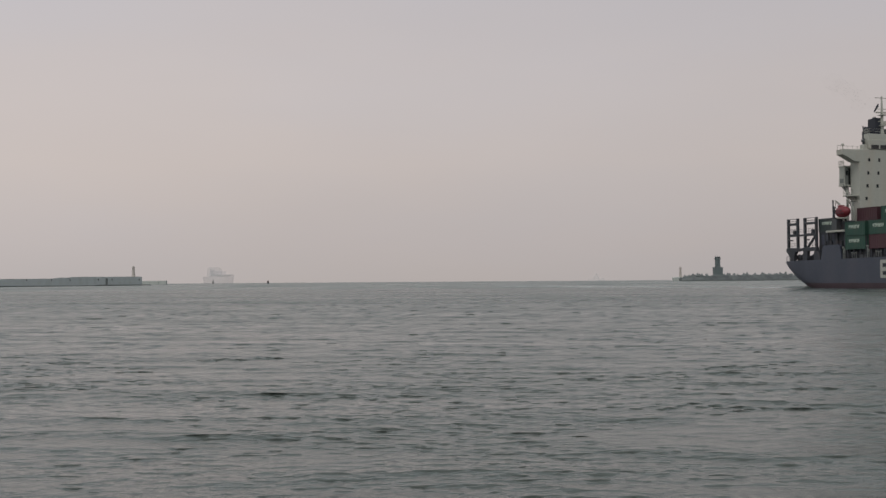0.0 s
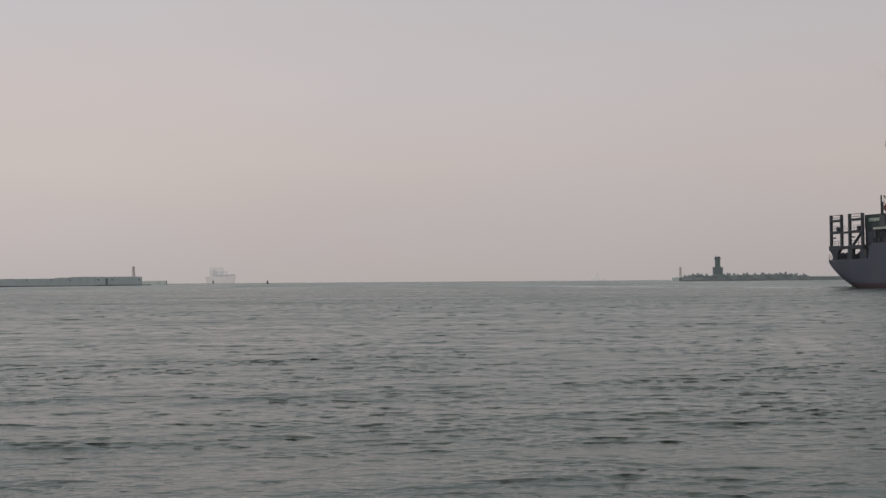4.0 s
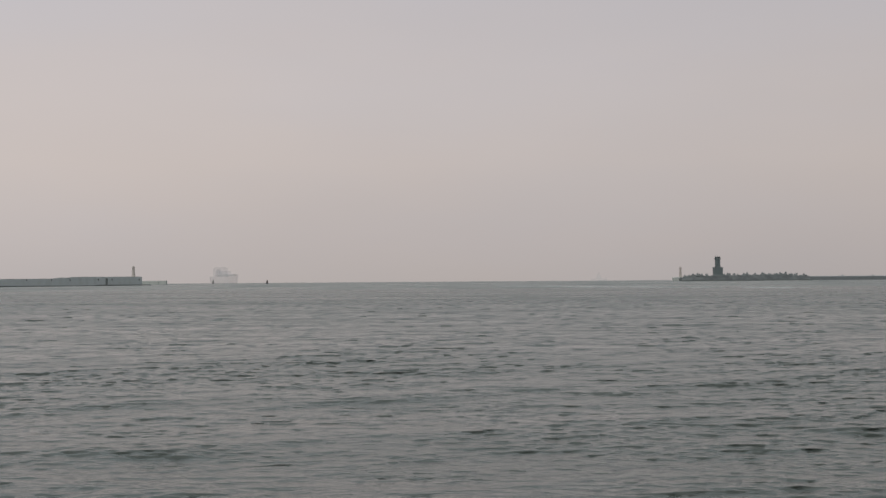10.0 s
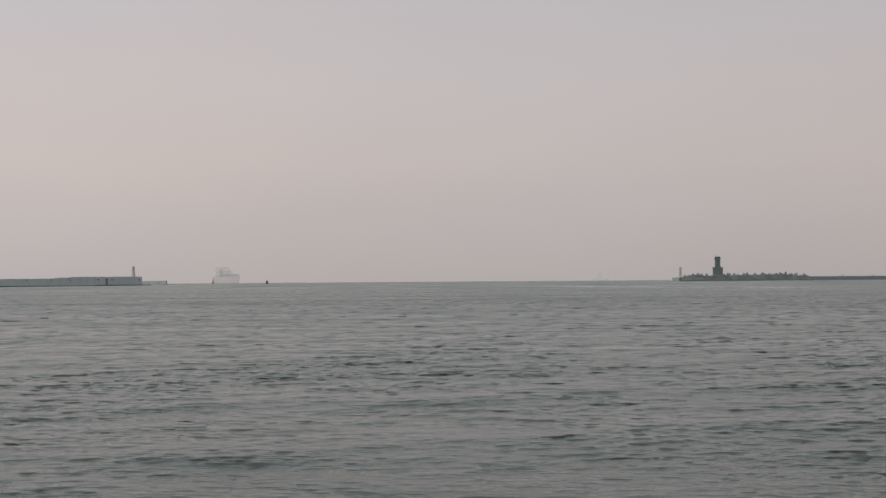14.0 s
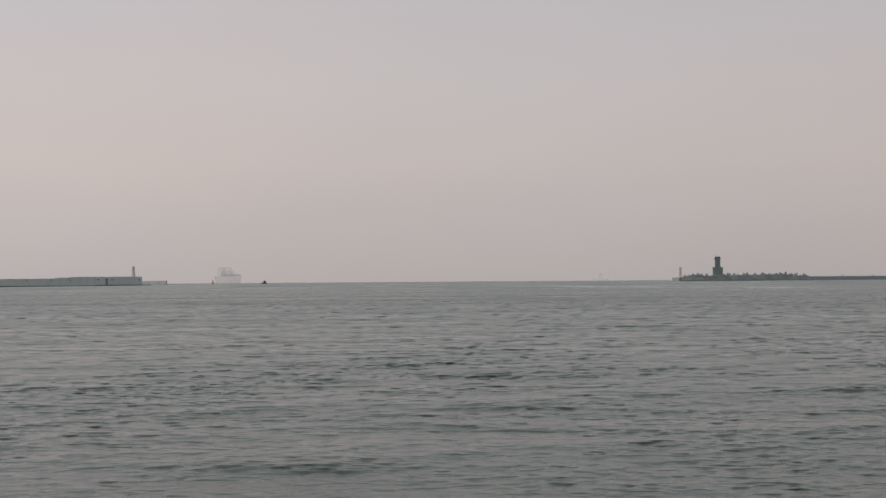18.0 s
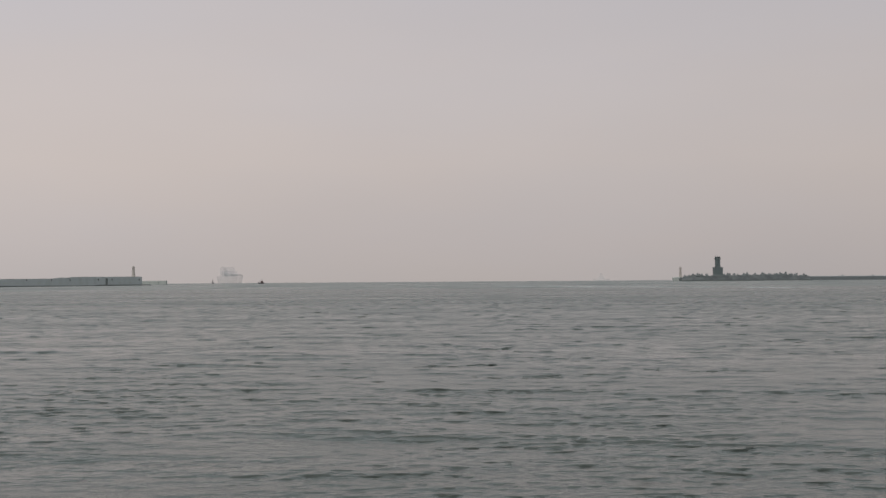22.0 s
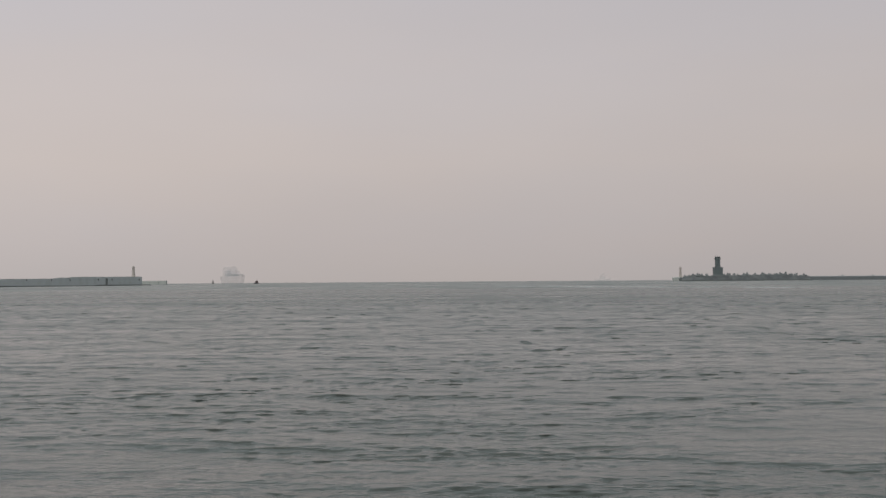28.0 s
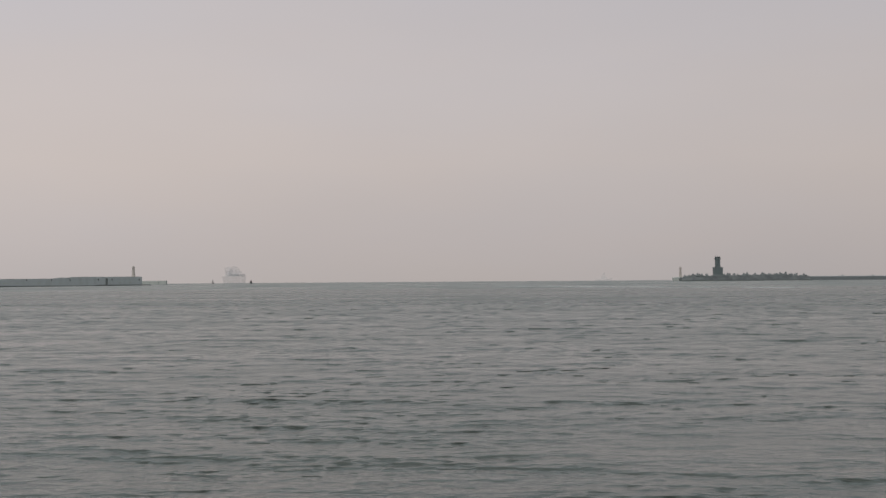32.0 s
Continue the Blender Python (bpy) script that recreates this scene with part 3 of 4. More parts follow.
# bridge wing: deep parapet tapering to its tip
for side in (1, -1):
    wing = part("bridge_wing", prism(B(), [(side * (S + 0.05), 27.85), (side * (S + 0.05), 26.8), (side * (S + 1.0), 26.45), (side * (S + 2.8), 25.5), (side * (S + 4.1), 25.4), (side * (S + 4.1), 27.85)], HF - 1.9, HF + 0.1, "x"), M_WHITE, house)
    a, b = HF - 1.8, HF
    bm = B()
    for k in (a, (a + b) / 2, b):
        tube(bm, (k, side * (S + 0.2), 27.8), (k, side * (S + 0.2), 28.75), 0.035, n=5)
    for k in (1.4, 2.6, 3.8, 5.0):
        tube(bm, (a, side * (S + k), 27.8), (a, side * (S + k), 28.75), 0.035, n=5)
    tube(bm, (a, side * (S + 0.2), 28.75), (b, side * (S + 0.2), 28.75), 0.03, n=5)
    tube(bm, (a, side * (S + 0.2), 28.75), (a, side * (S + 5.4), 28.75), 0.03, n=5)
    part("wing_rail", bm, M_WHITE, wing)
    part("wing_lamp", turned(B(), [(0.1, 27.8), (0.1, 28.6), (0.3, 28.7), (0.3, 29.0), (0.1, 29.15)], 10, HF - 1.0, side * (S + 0.9)), M_WHITE, wing)

# side platforms, ladders and a shelter with painted shade
for z, s0, w0, e0 in ((24.9, 15.2, 2.65, 17.15), (21.0, 15.2, 2.7, 17.15), (18.75, 17.9, 1.6, HF - 0.3)):
    pf = part("side_platform", box(B(), s0, e0, S + w0, S + (4.0 if e0 > 18 else 9.0), z - 0.28, z, 0.03), M_WHITE, house)
    bm = B()
    for s in np.arange(s0 + 0.05, e0, 0.5):
        tube(bm, (s, S + w0 + 0.08, z), (s, S + w0 + 0.08, z + 1.05), 0.035, n=5)
    for w in np.arange(w0 + 0.1, 4.0, 0.6):
        tube(bm, (s0 + 0.06, S + w, z), (s0 + 0.06, S + w, z + 1.05), 0.035, n=5)
    for h in (0.35, 0.7, 1.05):
        tube(bm, (s0, S + w0 + 0.08, z + h), (e0, S + w0 + 0.08, z + h), 0.03, n=5)
        tube(bm, (s0 + 0.06, S + w0 + 0.08, z + h), (s0 + 0.06, S + 4.0, z + h), 0.03, n=5)
    part("rail", bm, M_WHITE, pf)
    bm = prism(B(), [(S + w0 + 0.2, z - 0.28), (S + 4.0, z - 0.28), (S + 4.0, z - 1.4)], s0 + 0.5, s0 + 0.75, "x")
    part("bracket", bm, M_WHITE, pf)
locker = part("stair_tower", box(B(), 15.3, 16.9, S + 2.78, S + 3.0, 21.0, 24.7, 0.03), M_WHITE, house)
part("side_panel", box(B(), 15.5, 16.7, S + 2.72, S + 2.80, 21.4, 22.3, 0.02), M_PALE, locker)
shelter = part("stair_tower", box(B(), 15.3, 15.6, S + 2.85, S + 5.4, 21.0, 24.7, 0.03), M_WHITE, house)
# grey panels on the back wall paint the shelter's inner shade
part("shade_panel", box(B(), 15.58, 15.68, S + 3.1, S + 4.1, 21.1, 23.6, 0.02), M_DECK_GREY, shelter)
part("shade_panel", box(B(), 15.58, 15.68, S + 4.25, S + 5.2, 21.1, 24.5, 0.02), M_DECK_GREY, shelter)
part("front_screen", box(B(), 16.8, 16.95, S + 3.0, S + 3.75, 21.0, 24.7, 0.02), M_PALE, shelter)
part("screen_window", box(B(), 16.93, 17.0, S + 3.15, S + 3.6, 22.9, 23.9, 0.02), M_GLASS, shelter)
bm = B()
for w in (2.4, 3.1):
    tube(bm, (19.2, S + w, 16.6), (18.3, S + w, 18.7), 0.07, n=6)
    tube(bm, (18.3, S + w, 18.7), (17.0, S + w, 21.0), 0.07, n=6)
for k in range(8):
    zz = 16.8 + 0.25 * k
    tube(bm, (19.1 - 0.11 * k, S + 2.4, zz), (19.1 - 0.11 * k, S + 3.1, zz), 0.05, n=5)
part("ladder", bm, M_DARK, house)
part("support", box(B(), 16.3, 16.7, S + 3.6, S + 4.0, 5.8, 21.0, 0.03), M_WHITE, house)

# lifeboat in its davits
boat = part("lifeboat", B(), M_BOAT, ship, "orange-red enclosed lifeboat in davits")
bm = bmesh.new()
rows = []
for i in range(13):
    k = -1 + 2 * i / 12
    r = max(1 - abs(k) ** 2.6, 0.02) ** 0.5
    ring = []
    for j in range(16):
        a = 2 * math.pi * j / 16
        ring.append(bm.verts.new((18.8 + 1.95 * k, S + 0.9 + 1.1 * r * math.cos(a), 15.3 + (1.2 if math.sin(a) > 0 else 1.12) * r * math.sin(a) + 0.12 * k * k)))
    rows.append(ring)
for a, b in zip(rows, rows[1:]):
    for j in range(16):
        bm.faces.new((a[j], a[(j + 1) % 16], b[(j + 1) % 16], b[j]))
bm.faces.new(rows[0])
bm.faces.new(rows[-1])
box(bm, 17.7, 18.9, S + 0.4, S + 1.4, 16.1, 16.75, 0.12)
bmesh.ops.recalc_face_normals(bm, faces=bm.faces[:])
bm.to_mesh(boat.data)
bm.free()
boat.data.polygons.foreach_set("use_smooth", [True] * len(boat.data.polygons))
for k in (17.75, 18.5, 19.25):
    part("porthole", box(B(), k, k + 0.34, S - 0.22, S - 0.05, 15.45, 15.72, 0.03), M_DARK, boat)
part("fender_band", box(B(), 17.2, 20.4, S - 0.235, S - 0.10, 15.02, 15.15, 0.03), M_DARK, boat)
part("keel_band", box(B(), 18.0, 20.0, S - 0.12, S + 1.5, 13.95, 14.2, 0.08), M_WHITE, boat)
for s in (16.4, 20.2):
    bm = prism(B(), [(S + 2.75, 13.2), (S + 3.1, 13.2), (S + 2.0, 17.1), (S + 0.9, 17.9), (S + 0.7, 17.7), (S + 1.75, 16.9)], s, s + 0.14, "x")
    part("davit", bm, M_WHITE, ship, "white davit arm")
    bm = B()
    tube(bm, (s + 0.09, S + 0.9, 17.8), (s + 0.09, S + 0.9, 16.0), 0.05, n=5)
    part("fall", bm, M_DARK, ship)
for s, top in ((15.8, 17.9), (16.2, 16.6)):
    part("davit_post", box(B(), s, s + 0.2, S + 0.6, S + 0.85, 14.0, top, 0.03), M_DARK, ship)
part("davit_bed", box(B(), 15.6, 17.2, S + 0.5, S + 1.6, 11.75, 14.05, 0.05), M_DECK_GREY, ship, "grey davit bed")
for s, w, h in ((13.4, 0.7, 0.7), (14.1, 0.9, 0.5), (15.2, 0.6, 0.8), (16.4, 0.8, 0.6), (17.3, 0.6, 0.75), (18.2, 0.8, 0.5)):
    part("drum", tube(B(), (s, S + w, 8.6), (s, S + w, 9.0 + h), 0.28, n=10), M_DARK, ship)
# boat deck: pale edge, dark blocks below
bd = part("boat_deck", box(B(), 14.2, 20.0, S + 0.05, S + 1.15, 11.35, 11.75, 0.04), M_WHITE, ship, "white-edged boat deck")
for s in (14.2, 16.9, 19.5):
    part("stanchion", box(B(), s, s + 0.3, S + 0.5, S + 0.8, 8.5, 11.45), M_DARK, bd)
# both side houses are coloured dark to hold the shade under the boat
part("side_house", box(B(), 16.5, 20.2, S + 1.5, -S - 2.6, 5.7, 11.4, 0.05), M_DARK, ship, "lower deckhouse with its shade put into dark paint")
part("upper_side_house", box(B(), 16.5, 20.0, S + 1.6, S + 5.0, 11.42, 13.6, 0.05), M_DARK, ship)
for s in (13.2, 14.6, 16.6, 17.6):
    part("ventilator", tube(B(), (s, S + 1.2, 8.0), (s, S + 1.2, 9.6), 0.3, 0.4, n=8), M_DARK, ship)
container(10.2, 1.3, 11.67, ME_SHADED_BOX, "stern steel shipping container, its shade put into a slate colour", True)
part("drum_shelf", box(B(), 12.9, 18.9, S + 0.36, S + 1.25, 8.4, 8.6, 0.03), M_DARK, ship)
# dark block with added panels replaces the two lower containers in shade
part("shaded_stack", box(B(), 10.3, 16.2, S + 1.3, S + 3.9, 5.7, 11.65, 0.06), M_DARK, ship, "dark-painted block standing for two shaded containers")
for s in (11.2, 12.9, 14.6):
    part("stack_panel", box(B(), s, s + 0.9, S + 1.24, S + 1.32, 9.0, 11.0, 0.02), M_HULL, ship)

# funnels and mast
for s, w, h in ((12.5, 12.3, 35.1), (12.5, 16.2, 33.2)):
    fn = part("funnel", prism(B(), [(s - 0.7, 28.3), (s + 2.1, 28.3), (s + 1.95, h + 0.25), (s - 0.15, h + 0.1)], S + w, S + w + 1.75), M_FUNNEL, ship, "dark blue-black funnel")
    for k in (0.45, 1.1):
        part("exhaust", tube(B(), (s + k + 0.1, S + w + 0.8, h - 0.2), (s + k, S + w + 0.8, h + 0.55), 0.16, n=8), M_DARK, fn)
part("vent_box", box(B(), 12.6, 13.1, S + 11.6, S + 12.2, 28.3, 32.8, 0.06), M_DARK, ship)
part("vent_box", box(B(), 13.4, 14.0, S + 11.0, S + 11.8, 28.3, 31.7, 0.06), M_DARK, ship)
mast = part("mast", tube(B(), (14.60, 0, 31.0), (14.60, 0, 39.9), 0.42, 0.16, n=10), M_WHITE, ship, "pale signal mast with yards")
for z, reach in ((39.5, 1.7), (37.2, 1.2), (34.6, 1.0)):
    part("yard", tube(B(), (14.60, -reach, z), (14.60, reach, z), 0.08, n=6), M_WHITE, mast)
part("radar", box(B(), 14.50, 14.90, -1.5, 1.5, 36.3, 36.6, 0.05), M_WHITE, mast)
part("platform", box(B(), 14.20, 15.50, -0.8, 0.8, 35.8, 36.0, 0.03), M_WHITE, mast)
part("platform", box(B(), 14.10, 15.30, -0.7, 0.7, 33.6, 33.8, 0.03), M_WHITE, mast)
part("searchlight", tube(B(), (15.00, 0.4, 33.9), (15.00, 0.4, 34.6), 0.3, n=10), M_WHITE, mast)
part("flag", prism(B(), [(14.6, 38.3), (14.0, 37.9), (13.2, 36.9), (13.4, 36.6), (14.2, 37.3), (14.8, 37.8)], -0.9, -0.84), M_DARK, mast)
bm = B()
for s in np.arange(HF - 1.8, HF - 0.2, 0.5):
    tube(bm, (s, S + 6.7, 31.2), (s, S + 6.7, 32.2), 0.035, n=5)
for z in (31.7, 32.2):
    tube(bm, (HF - 1.8, S + 6.7, z), (HF - 0.3, S + 6.7, z), 0.03, n=5)
    tube(bm, (HF - 0.3, S + 6.7, z), (HF - 0.3, -S - 6.7, z), 0.03, n=5)
part("rail", bm, M_WHITE, ship)
part("vent_box", box(B(), 13.2, 13.8, S + 10.5, S + 11.3, 28.3, 33.5, 0.06), M_DARK, ship)
part("vent_box", box(B(), 13.4, 13.9, S + 9.9, S + 10.45, 28.3, 32.5, 0.06), M_DARK, ship)
part("exhaust_pipe", tube(B(), (13.6, S + 10.2, 32.4), (13.4, S + 10.2, 33.6), 0.14, n=8), M_DARK, ship)

# ---- thin smoke trailing from the funnel ----
M_SMOKE = material("thin_smoke", (0.20, 0.21, 0.18), 0.9, var=0.1, bump=0, veil=0.994, spec=0.0)
smoke = thing("funnel_smoke", STERN, HEAD, "thin grey smoke trailing from the funnel", "smoke", "", "stuff")
rnd = random.Random(2)
for i in range(7):
    k = (i + 1) / 7
    c = Vector((13.0 - 13 * k, S + 13.2 + rnd.uniform(-1, 1), 36.5 + 9 * k ** 0.9 + rnd.uniform(-1, 1)))
    size = 1.0 + 0.8 * k
    bm = B()
    bmesh.ops.create_icosphere(bm, subdivisions=3, radius=1.0)
    for v in bm.verts:
        v.co = c + Vector((v.co.x * 1.5, v.co.y * 1.1, v.co.z)) * size * (1 + 0.45 * noise.noise(v.co * 1.6 + Vector((i * 7.0, 0, 0))))
    part("puff", bm, M_SMOKE, smoke, smooth=True)

# ---- the wave that the stern drags along ----
stern_wave = thing("stern_wave", STERN, HEAD, "low dark wave dragged along behind the ship's stern", "wave", "", "stuff")
rnd = random.Random(6)
for row, (lane, tall, s0, s1) in enumerate(((S + 0.6, 0.42, -3.5, 9.0), (S + 4.0, 0.34, -5.0, 7.0), (S + 8.5, 0.30, -6.0, 6.5))):
    bm = B()
    rows = []
    for i in range(25):
        k = i / 24
        h = tall * math.sin(math.pi * (0.06 + 0.70 * k)) * rnd.uniform(0.85, 1.1)
        c = lane + rnd.uniform(-0.12, 0.12)
        rows.append([bm.verts.new((s0 + (s1 - s0) * k, c + w, z)) for w, z in ((-0.9, -0.12), (-0.45, h * 0.45), (-0.1, h * 0.95), (0.3, h), (1.2, h * 0.5), (2.4, -0.12))])
    for a, b in zip(rows, rows[1:]):
        for i in range(5):
            bm.faces.new((a[i], b[i], b[i + 1], a[i + 1]))
    bmesh.ops.recalc_face_normals(bm, faces=bm.faces[:])
    part("crest", bm, M_WAVE, stern_wave, smooth=True)

# ---- the wake: low broken ridges of foam along the ship's track ----
rnd = random.Random(11)
bm = B()
for lane, wide, tall in ((-13.0, 1.4, 0.24), (-6.0, 1.0, 0.14)):
    d = 2.0
    while d > -150:
        run = rnd.uniform(10, 34)
        steps = 10
        rows = []
        for i in range(steps + 1):
            k = i / steps
            swell = math.sin(math.pi * (0.03 + 0.94 * k)) ** 0.5 * (1 + 0.003 * d)
            half = wide * swell * rnd.uniform(0.6, 1.2)
            c = STERN + head * (d - run * k) + port * (lane + rnd.uniform(-0.5, 0.5))
            top = tall * swell * rnd.uniform(0.7, 1.1)
            rows.append([bm.verts.new((c.x + port.x * half * q, c.y + port.y * half * q, z)) for q, z in ((-1, -0.06), (-0.5, top * 0.7), (0, top), (0.5, top * 0.7), (1, -0.06))])
        for a, b in zip(rows, rows[1:]):
            for i in range(4):
                bm.faces.new((a[i], a[i + 1], b[i + 1], b[i]))
        d -= run + rnd.uniform(1, 14)
bmesh.ops.recalc_face_normals(bm, faces=bm.faces[:])
tagged(part("wake", bm, M_SLICK), "thin pale foam lines lying along the fairway", "foam", "", "stuff")

# ---- western breakwater: concrete caissons with a lighthouse ----
def abeam(mark, far):
    """The x of a bearing mark at a distance: 784 is dead ahead, and 2050 marks make the distance."""
    return (mark - 784) / 2050 * far


LY = 1150.0


def lx(mark):
    return abeam(mark, LY)


west = thing("breakwater", (lx(0), LY, 0), 0, "long grey concrete caisson breakwater", "breakwater", "", "structure")


def slant(bm):
    """The wall runs towards the shore: its far end lies square, its near end closer and lower."""
    near_x, near_y = abeam(0, 880), 880.0
    run = (lx(250) - near_x) / (LY - near_y)
    for v in bm.verts:
        x = v.co.x + lx(0)
        k = (near_x - near_y * run) / (x / LY - run) / LY
        v.co = Vector((x * k - lx(0), LY * k - LY + v.co.y, 2 + (v.co.z - 2) * k))
    return bm


def west_part(name, a, b, z0, z1, d0, d1, mat, label="", slope=0.0):
    bm = prism(B(), [(lx(a) - lx(0), z0), (lx(b) - lx(0), z0), (lx(b) - lx(0), z1 + slope), (lx(a) - lx(0), z1)], d0, d1)
    bmesh.ops.bevel(bm, geom=bm.edges[:], offset=0.12, segments=1, affect="EDGES", profile=0.5)
    return part(name, slant(bm), mat, west, label)


rnd = random.Random(4)
for a, b, top, slope in ((-150, -95, 6.9, 0), (-94.8, -46, 7.0, 0), (-45.8, -0.2, 6.9, 0.1), (0, 46.9, 7.0, 0.1), (47.1, 90.9, 7.1, 0), (91.1, 123.7, 7.2, 0.9), (123.9, 185.5, 8.6, 0.0), (190.5, 247, 8.5, 0.1)):
    west_part("caisson", a, b, -0.2, top, 0, 9, M_CONC, "weathered grey caisson block", slope)
    # shadow line along the wall top, painted as a dark parapet
    west_part("parapet", a + 0.4, b - 0.4, top + (0.0 if slope < 0.5 else -0.3), top + 0.15, 0.3, 2.2, M_CONC_SHADE, "", slope)
west_part("notch_wall", 183.7, 191.3, 0.35, 7.2, 2.0, 8, M_CONC_SHADE, "recessed gap, its shade put into dark concrete")
for a, b in ((-150, -60), (-59.6, 20), (20.4, 96), (96.4, 170), (170.4, 263)):
    west_part("footing", a, b, -3, 0.25 if b < 200 else 0.8, -1.2, 10, M_CONC_WET, "wet dark footing")
# small dark slabs, slightly proud of the wall near block joints
for mark in (47, 91, 123.8, 174, 198, 246):
    west_part("joint_mark", mark - 0.9, mark + 0.9, 5.0, 6.7, -0.25, 0.3, M_CONC_WET)
for a, b in ((6, 11), (28, 32), (66, 72), (104, 108), (140, 146), (210, 214), (228, 233)):
    west_part("patch", a, b, 2.2, 3.6, -0.06, 0.2, M_CONC_FAR)
# low hump behind the wall
bm = B()
hum = []
for i in range(15):
    k = i / 14
    hum.append((lx(92 + 34 * k) - lx(0), 7.0 + 1.5 * math.sin(math.pi * min(k * 1.25, 1)) ** 0.8 * (0.75 + 0.3 * k)))
prism(bm, [(hum[0][0], 5.5)] + hum + [(hum[-1][0], 5.5)], 3, 8)
part("mound", slant(bm), M_CONC, west)


def lighthouse(name, at, radius, height, label, mat):
    ob = thing(name, at, 0, label, "lighthouse")
    part("base", turned(B(), [(radius * 1.4, 0), (radius * 1.4, height * 0.05), (radius * 1.2, height * 0.07)], 20), mat, ob)
    part("shaft", turned(B(), [(radius * 1.15, height * 0.05), (radius * 1.0, height * 0.4), (radius * 0.9, height * 0.78)], 20), mat, ob, smooth=False)
    part("gallery", turned(B(), [(radius * 0.9, height * 0.77), (radius * 1.1, height * 0.80), (radius * 1.1, height * 0.815)], 20), mat, ob)
    part("lantern", turned(B(), [(radius * 0.75, height * 0.815), (radius * 0.75, height * 0.92)], 16), mat, ob)
    part("dome", turned(B(), [(radius * 0.85, height * 0.92), (radius * 0.65, height * 0.96), (radius * 0.1, height)], 16), mat, ob)
    bm = B()
    for i in range(14):
        a = 2 * math.pi * i / 14
        tube(bm, (radius * 1.05 * math.cos(a), radius * 1.05 * math.sin(a), height * 0.815), (radius * 1.05 * math.cos(a), radius * 1.05 * math.sin(a), height * 0.87), 0.05, n=4)
    part("railing", bm, M_DARK, ob)
    return ob


lighthouse("lighthouse", (lx(236) * (LY + 4.5) / LY, LY + 4.5, 8.5), 1.35, 10.9, "slim pale grey lighthouse on the caisson breakwater", M_LIGHT)

# low pier behind, farther out
far_k = 1650.0 / 2050
pier = thing("pier", (abeam(250, 1650), 1650, 0), 0, "low pale concrete pier head", "pier", "", "structure")
for a, b, z1 in ((-14, 14, 5.3), (14.4, 30, 5.3), (30.4, 43, 5.5)):
    bm = prism(B(), [(a * far_k, -3), (b * far_k, -3), (b * far_k, z1), (a * far_k, z1)], 0, 10)
    bmesh.ops.bevel(bm, geom=bm.edges[:], offset=0.15, segments=1, affect="EDGES", profile=0.5)
    part("block", bm, M_CONC_FAR, pier)

part("lamp_post", tube(B(), (29 * far_k, 5, 5.3), (29 * far_k, 5, 12.5), 0.16, 0.10, n=6), M_CONC_FAR, pier)

# ---- eastern breakwater: rubble armour, signal tower, slim lighthouse ----
RY = 1560.0
RK = RY / 2050.0


def ex(mark):
    return abeam(mark, RY)


east = thing("breakwater", (ex(1204), RY, 0), 0, "dark breakwater of stacked concrete armour units", "breakwater", "", "structure")


def east_prism(name, a, b, z0, za, zb, d0, d1, mat, label=""):
    bm = prism(B(), [(ex(a) - ex(1204), z0), (ex(b) - ex(1204), z0), (ex(b) - ex(1204), zb), (ex(a) - ex(1204), za)], d0, d1)
    bmesh.ops.bevel(bm, geom=bm.edges[:], offset=0.2, segments=1, affect="EDGES", profile=0.5)
    return part(name, bm, mat, east, label)


def rubble_slope(a, b, za, zb):
    """A length of the mound: a sloping seaward face of packed rubble, flat crest, upright back."""
    bm = B()
    ends = []
    for mark, top in ((a, za), (b, zb)):
        x = ex(mark) - ex(1204)
        ends.append([bm.verts.new((x, y, z)) for y, z in ((-7.0, -1.2), (-6.4, 0.7), (-4.2, top * 0.5), (-2.0, top), (14, top), (16, -3))])
    n = len(ends[0])
    for i in range(n):
        bm.faces.new((ends[0][i], ends[1][i], ends[1][(i + 1) % n], ends[0][(i + 1) % n]))
    bm.faces.new(ends[0])
    bm.faces.new(ends[1][::-1])
    bmesh.ops.recalc_face_normals(bm, faces=bm.faces[:])
    part("rubble_slope", bm, M_RUBBLE, east, "grey slope of packed rubble")
    east_prism("wet_foot", a, b, -3, 0.9, 0.9, -7.4, -5.0, M_CONC_WET)


TOPS = [(1205, 4.2), (1212, 5.0), (1262, 6.6), (1300, 7.0), (1385, 7.0), (1432, 5.4)]
edges = [1205.0, 1221, 1240, 1262, 1283, 1303, 1330, 1352, 1374, 1391, 1411, 1432]
for a, b in zip(edges, edges[1:]):
    rubble_slope(a, b - 0.1, lerp(a, TOPS), lerp(b, TOPS))
for a, b in ((1432.1, 1475), (1475.1, 1520), (1520.1, 1568), (1568.1, 1640), (1640.1, 1720)):
    east_prism("sea_wall", a, b, -3, 5.0, 5.0, 0, 10, M_ARMOUR, "long low dark sea wall")
    east_prism("coping", a + 0.2, b - 0.2, 4.8, 5.6, 5.6, 2, 4, M_CONC)
east_prism("bollard_hut", 1491, 1494, 5.4, 6.9, 6.9, 3, 5, M_ARMOUR)
east_prism("bollard_hut", 1545, 1547.5, 5.4, 6.7, 6.7, 3, 5, M_ARMOUR)


def tetrapod_mesh(r):
    """Four stout tapered legs with chamfered ends, from one heart."""
    bm = B()
    for d in ((0, 0, 1), (0.94, 0, -0.33), (-0.47, 0.82, -0.33), (-0.47, -0.82, -0.33)):
        tube(bm, (0, 0, 0), Vector(d) * r * 0.92, r * 0.50, r * 0.36, n=8)
        tube(bm, Vector(d) * r * 0.92, Vector(d) * r, r * 0.36, r * 0.27, n=8)
    return mesh_of(bm, "armour_unit", M_POD)


pods = [tetrapod_mesh(r) for r in (2.5, 3.0, 2.0)]
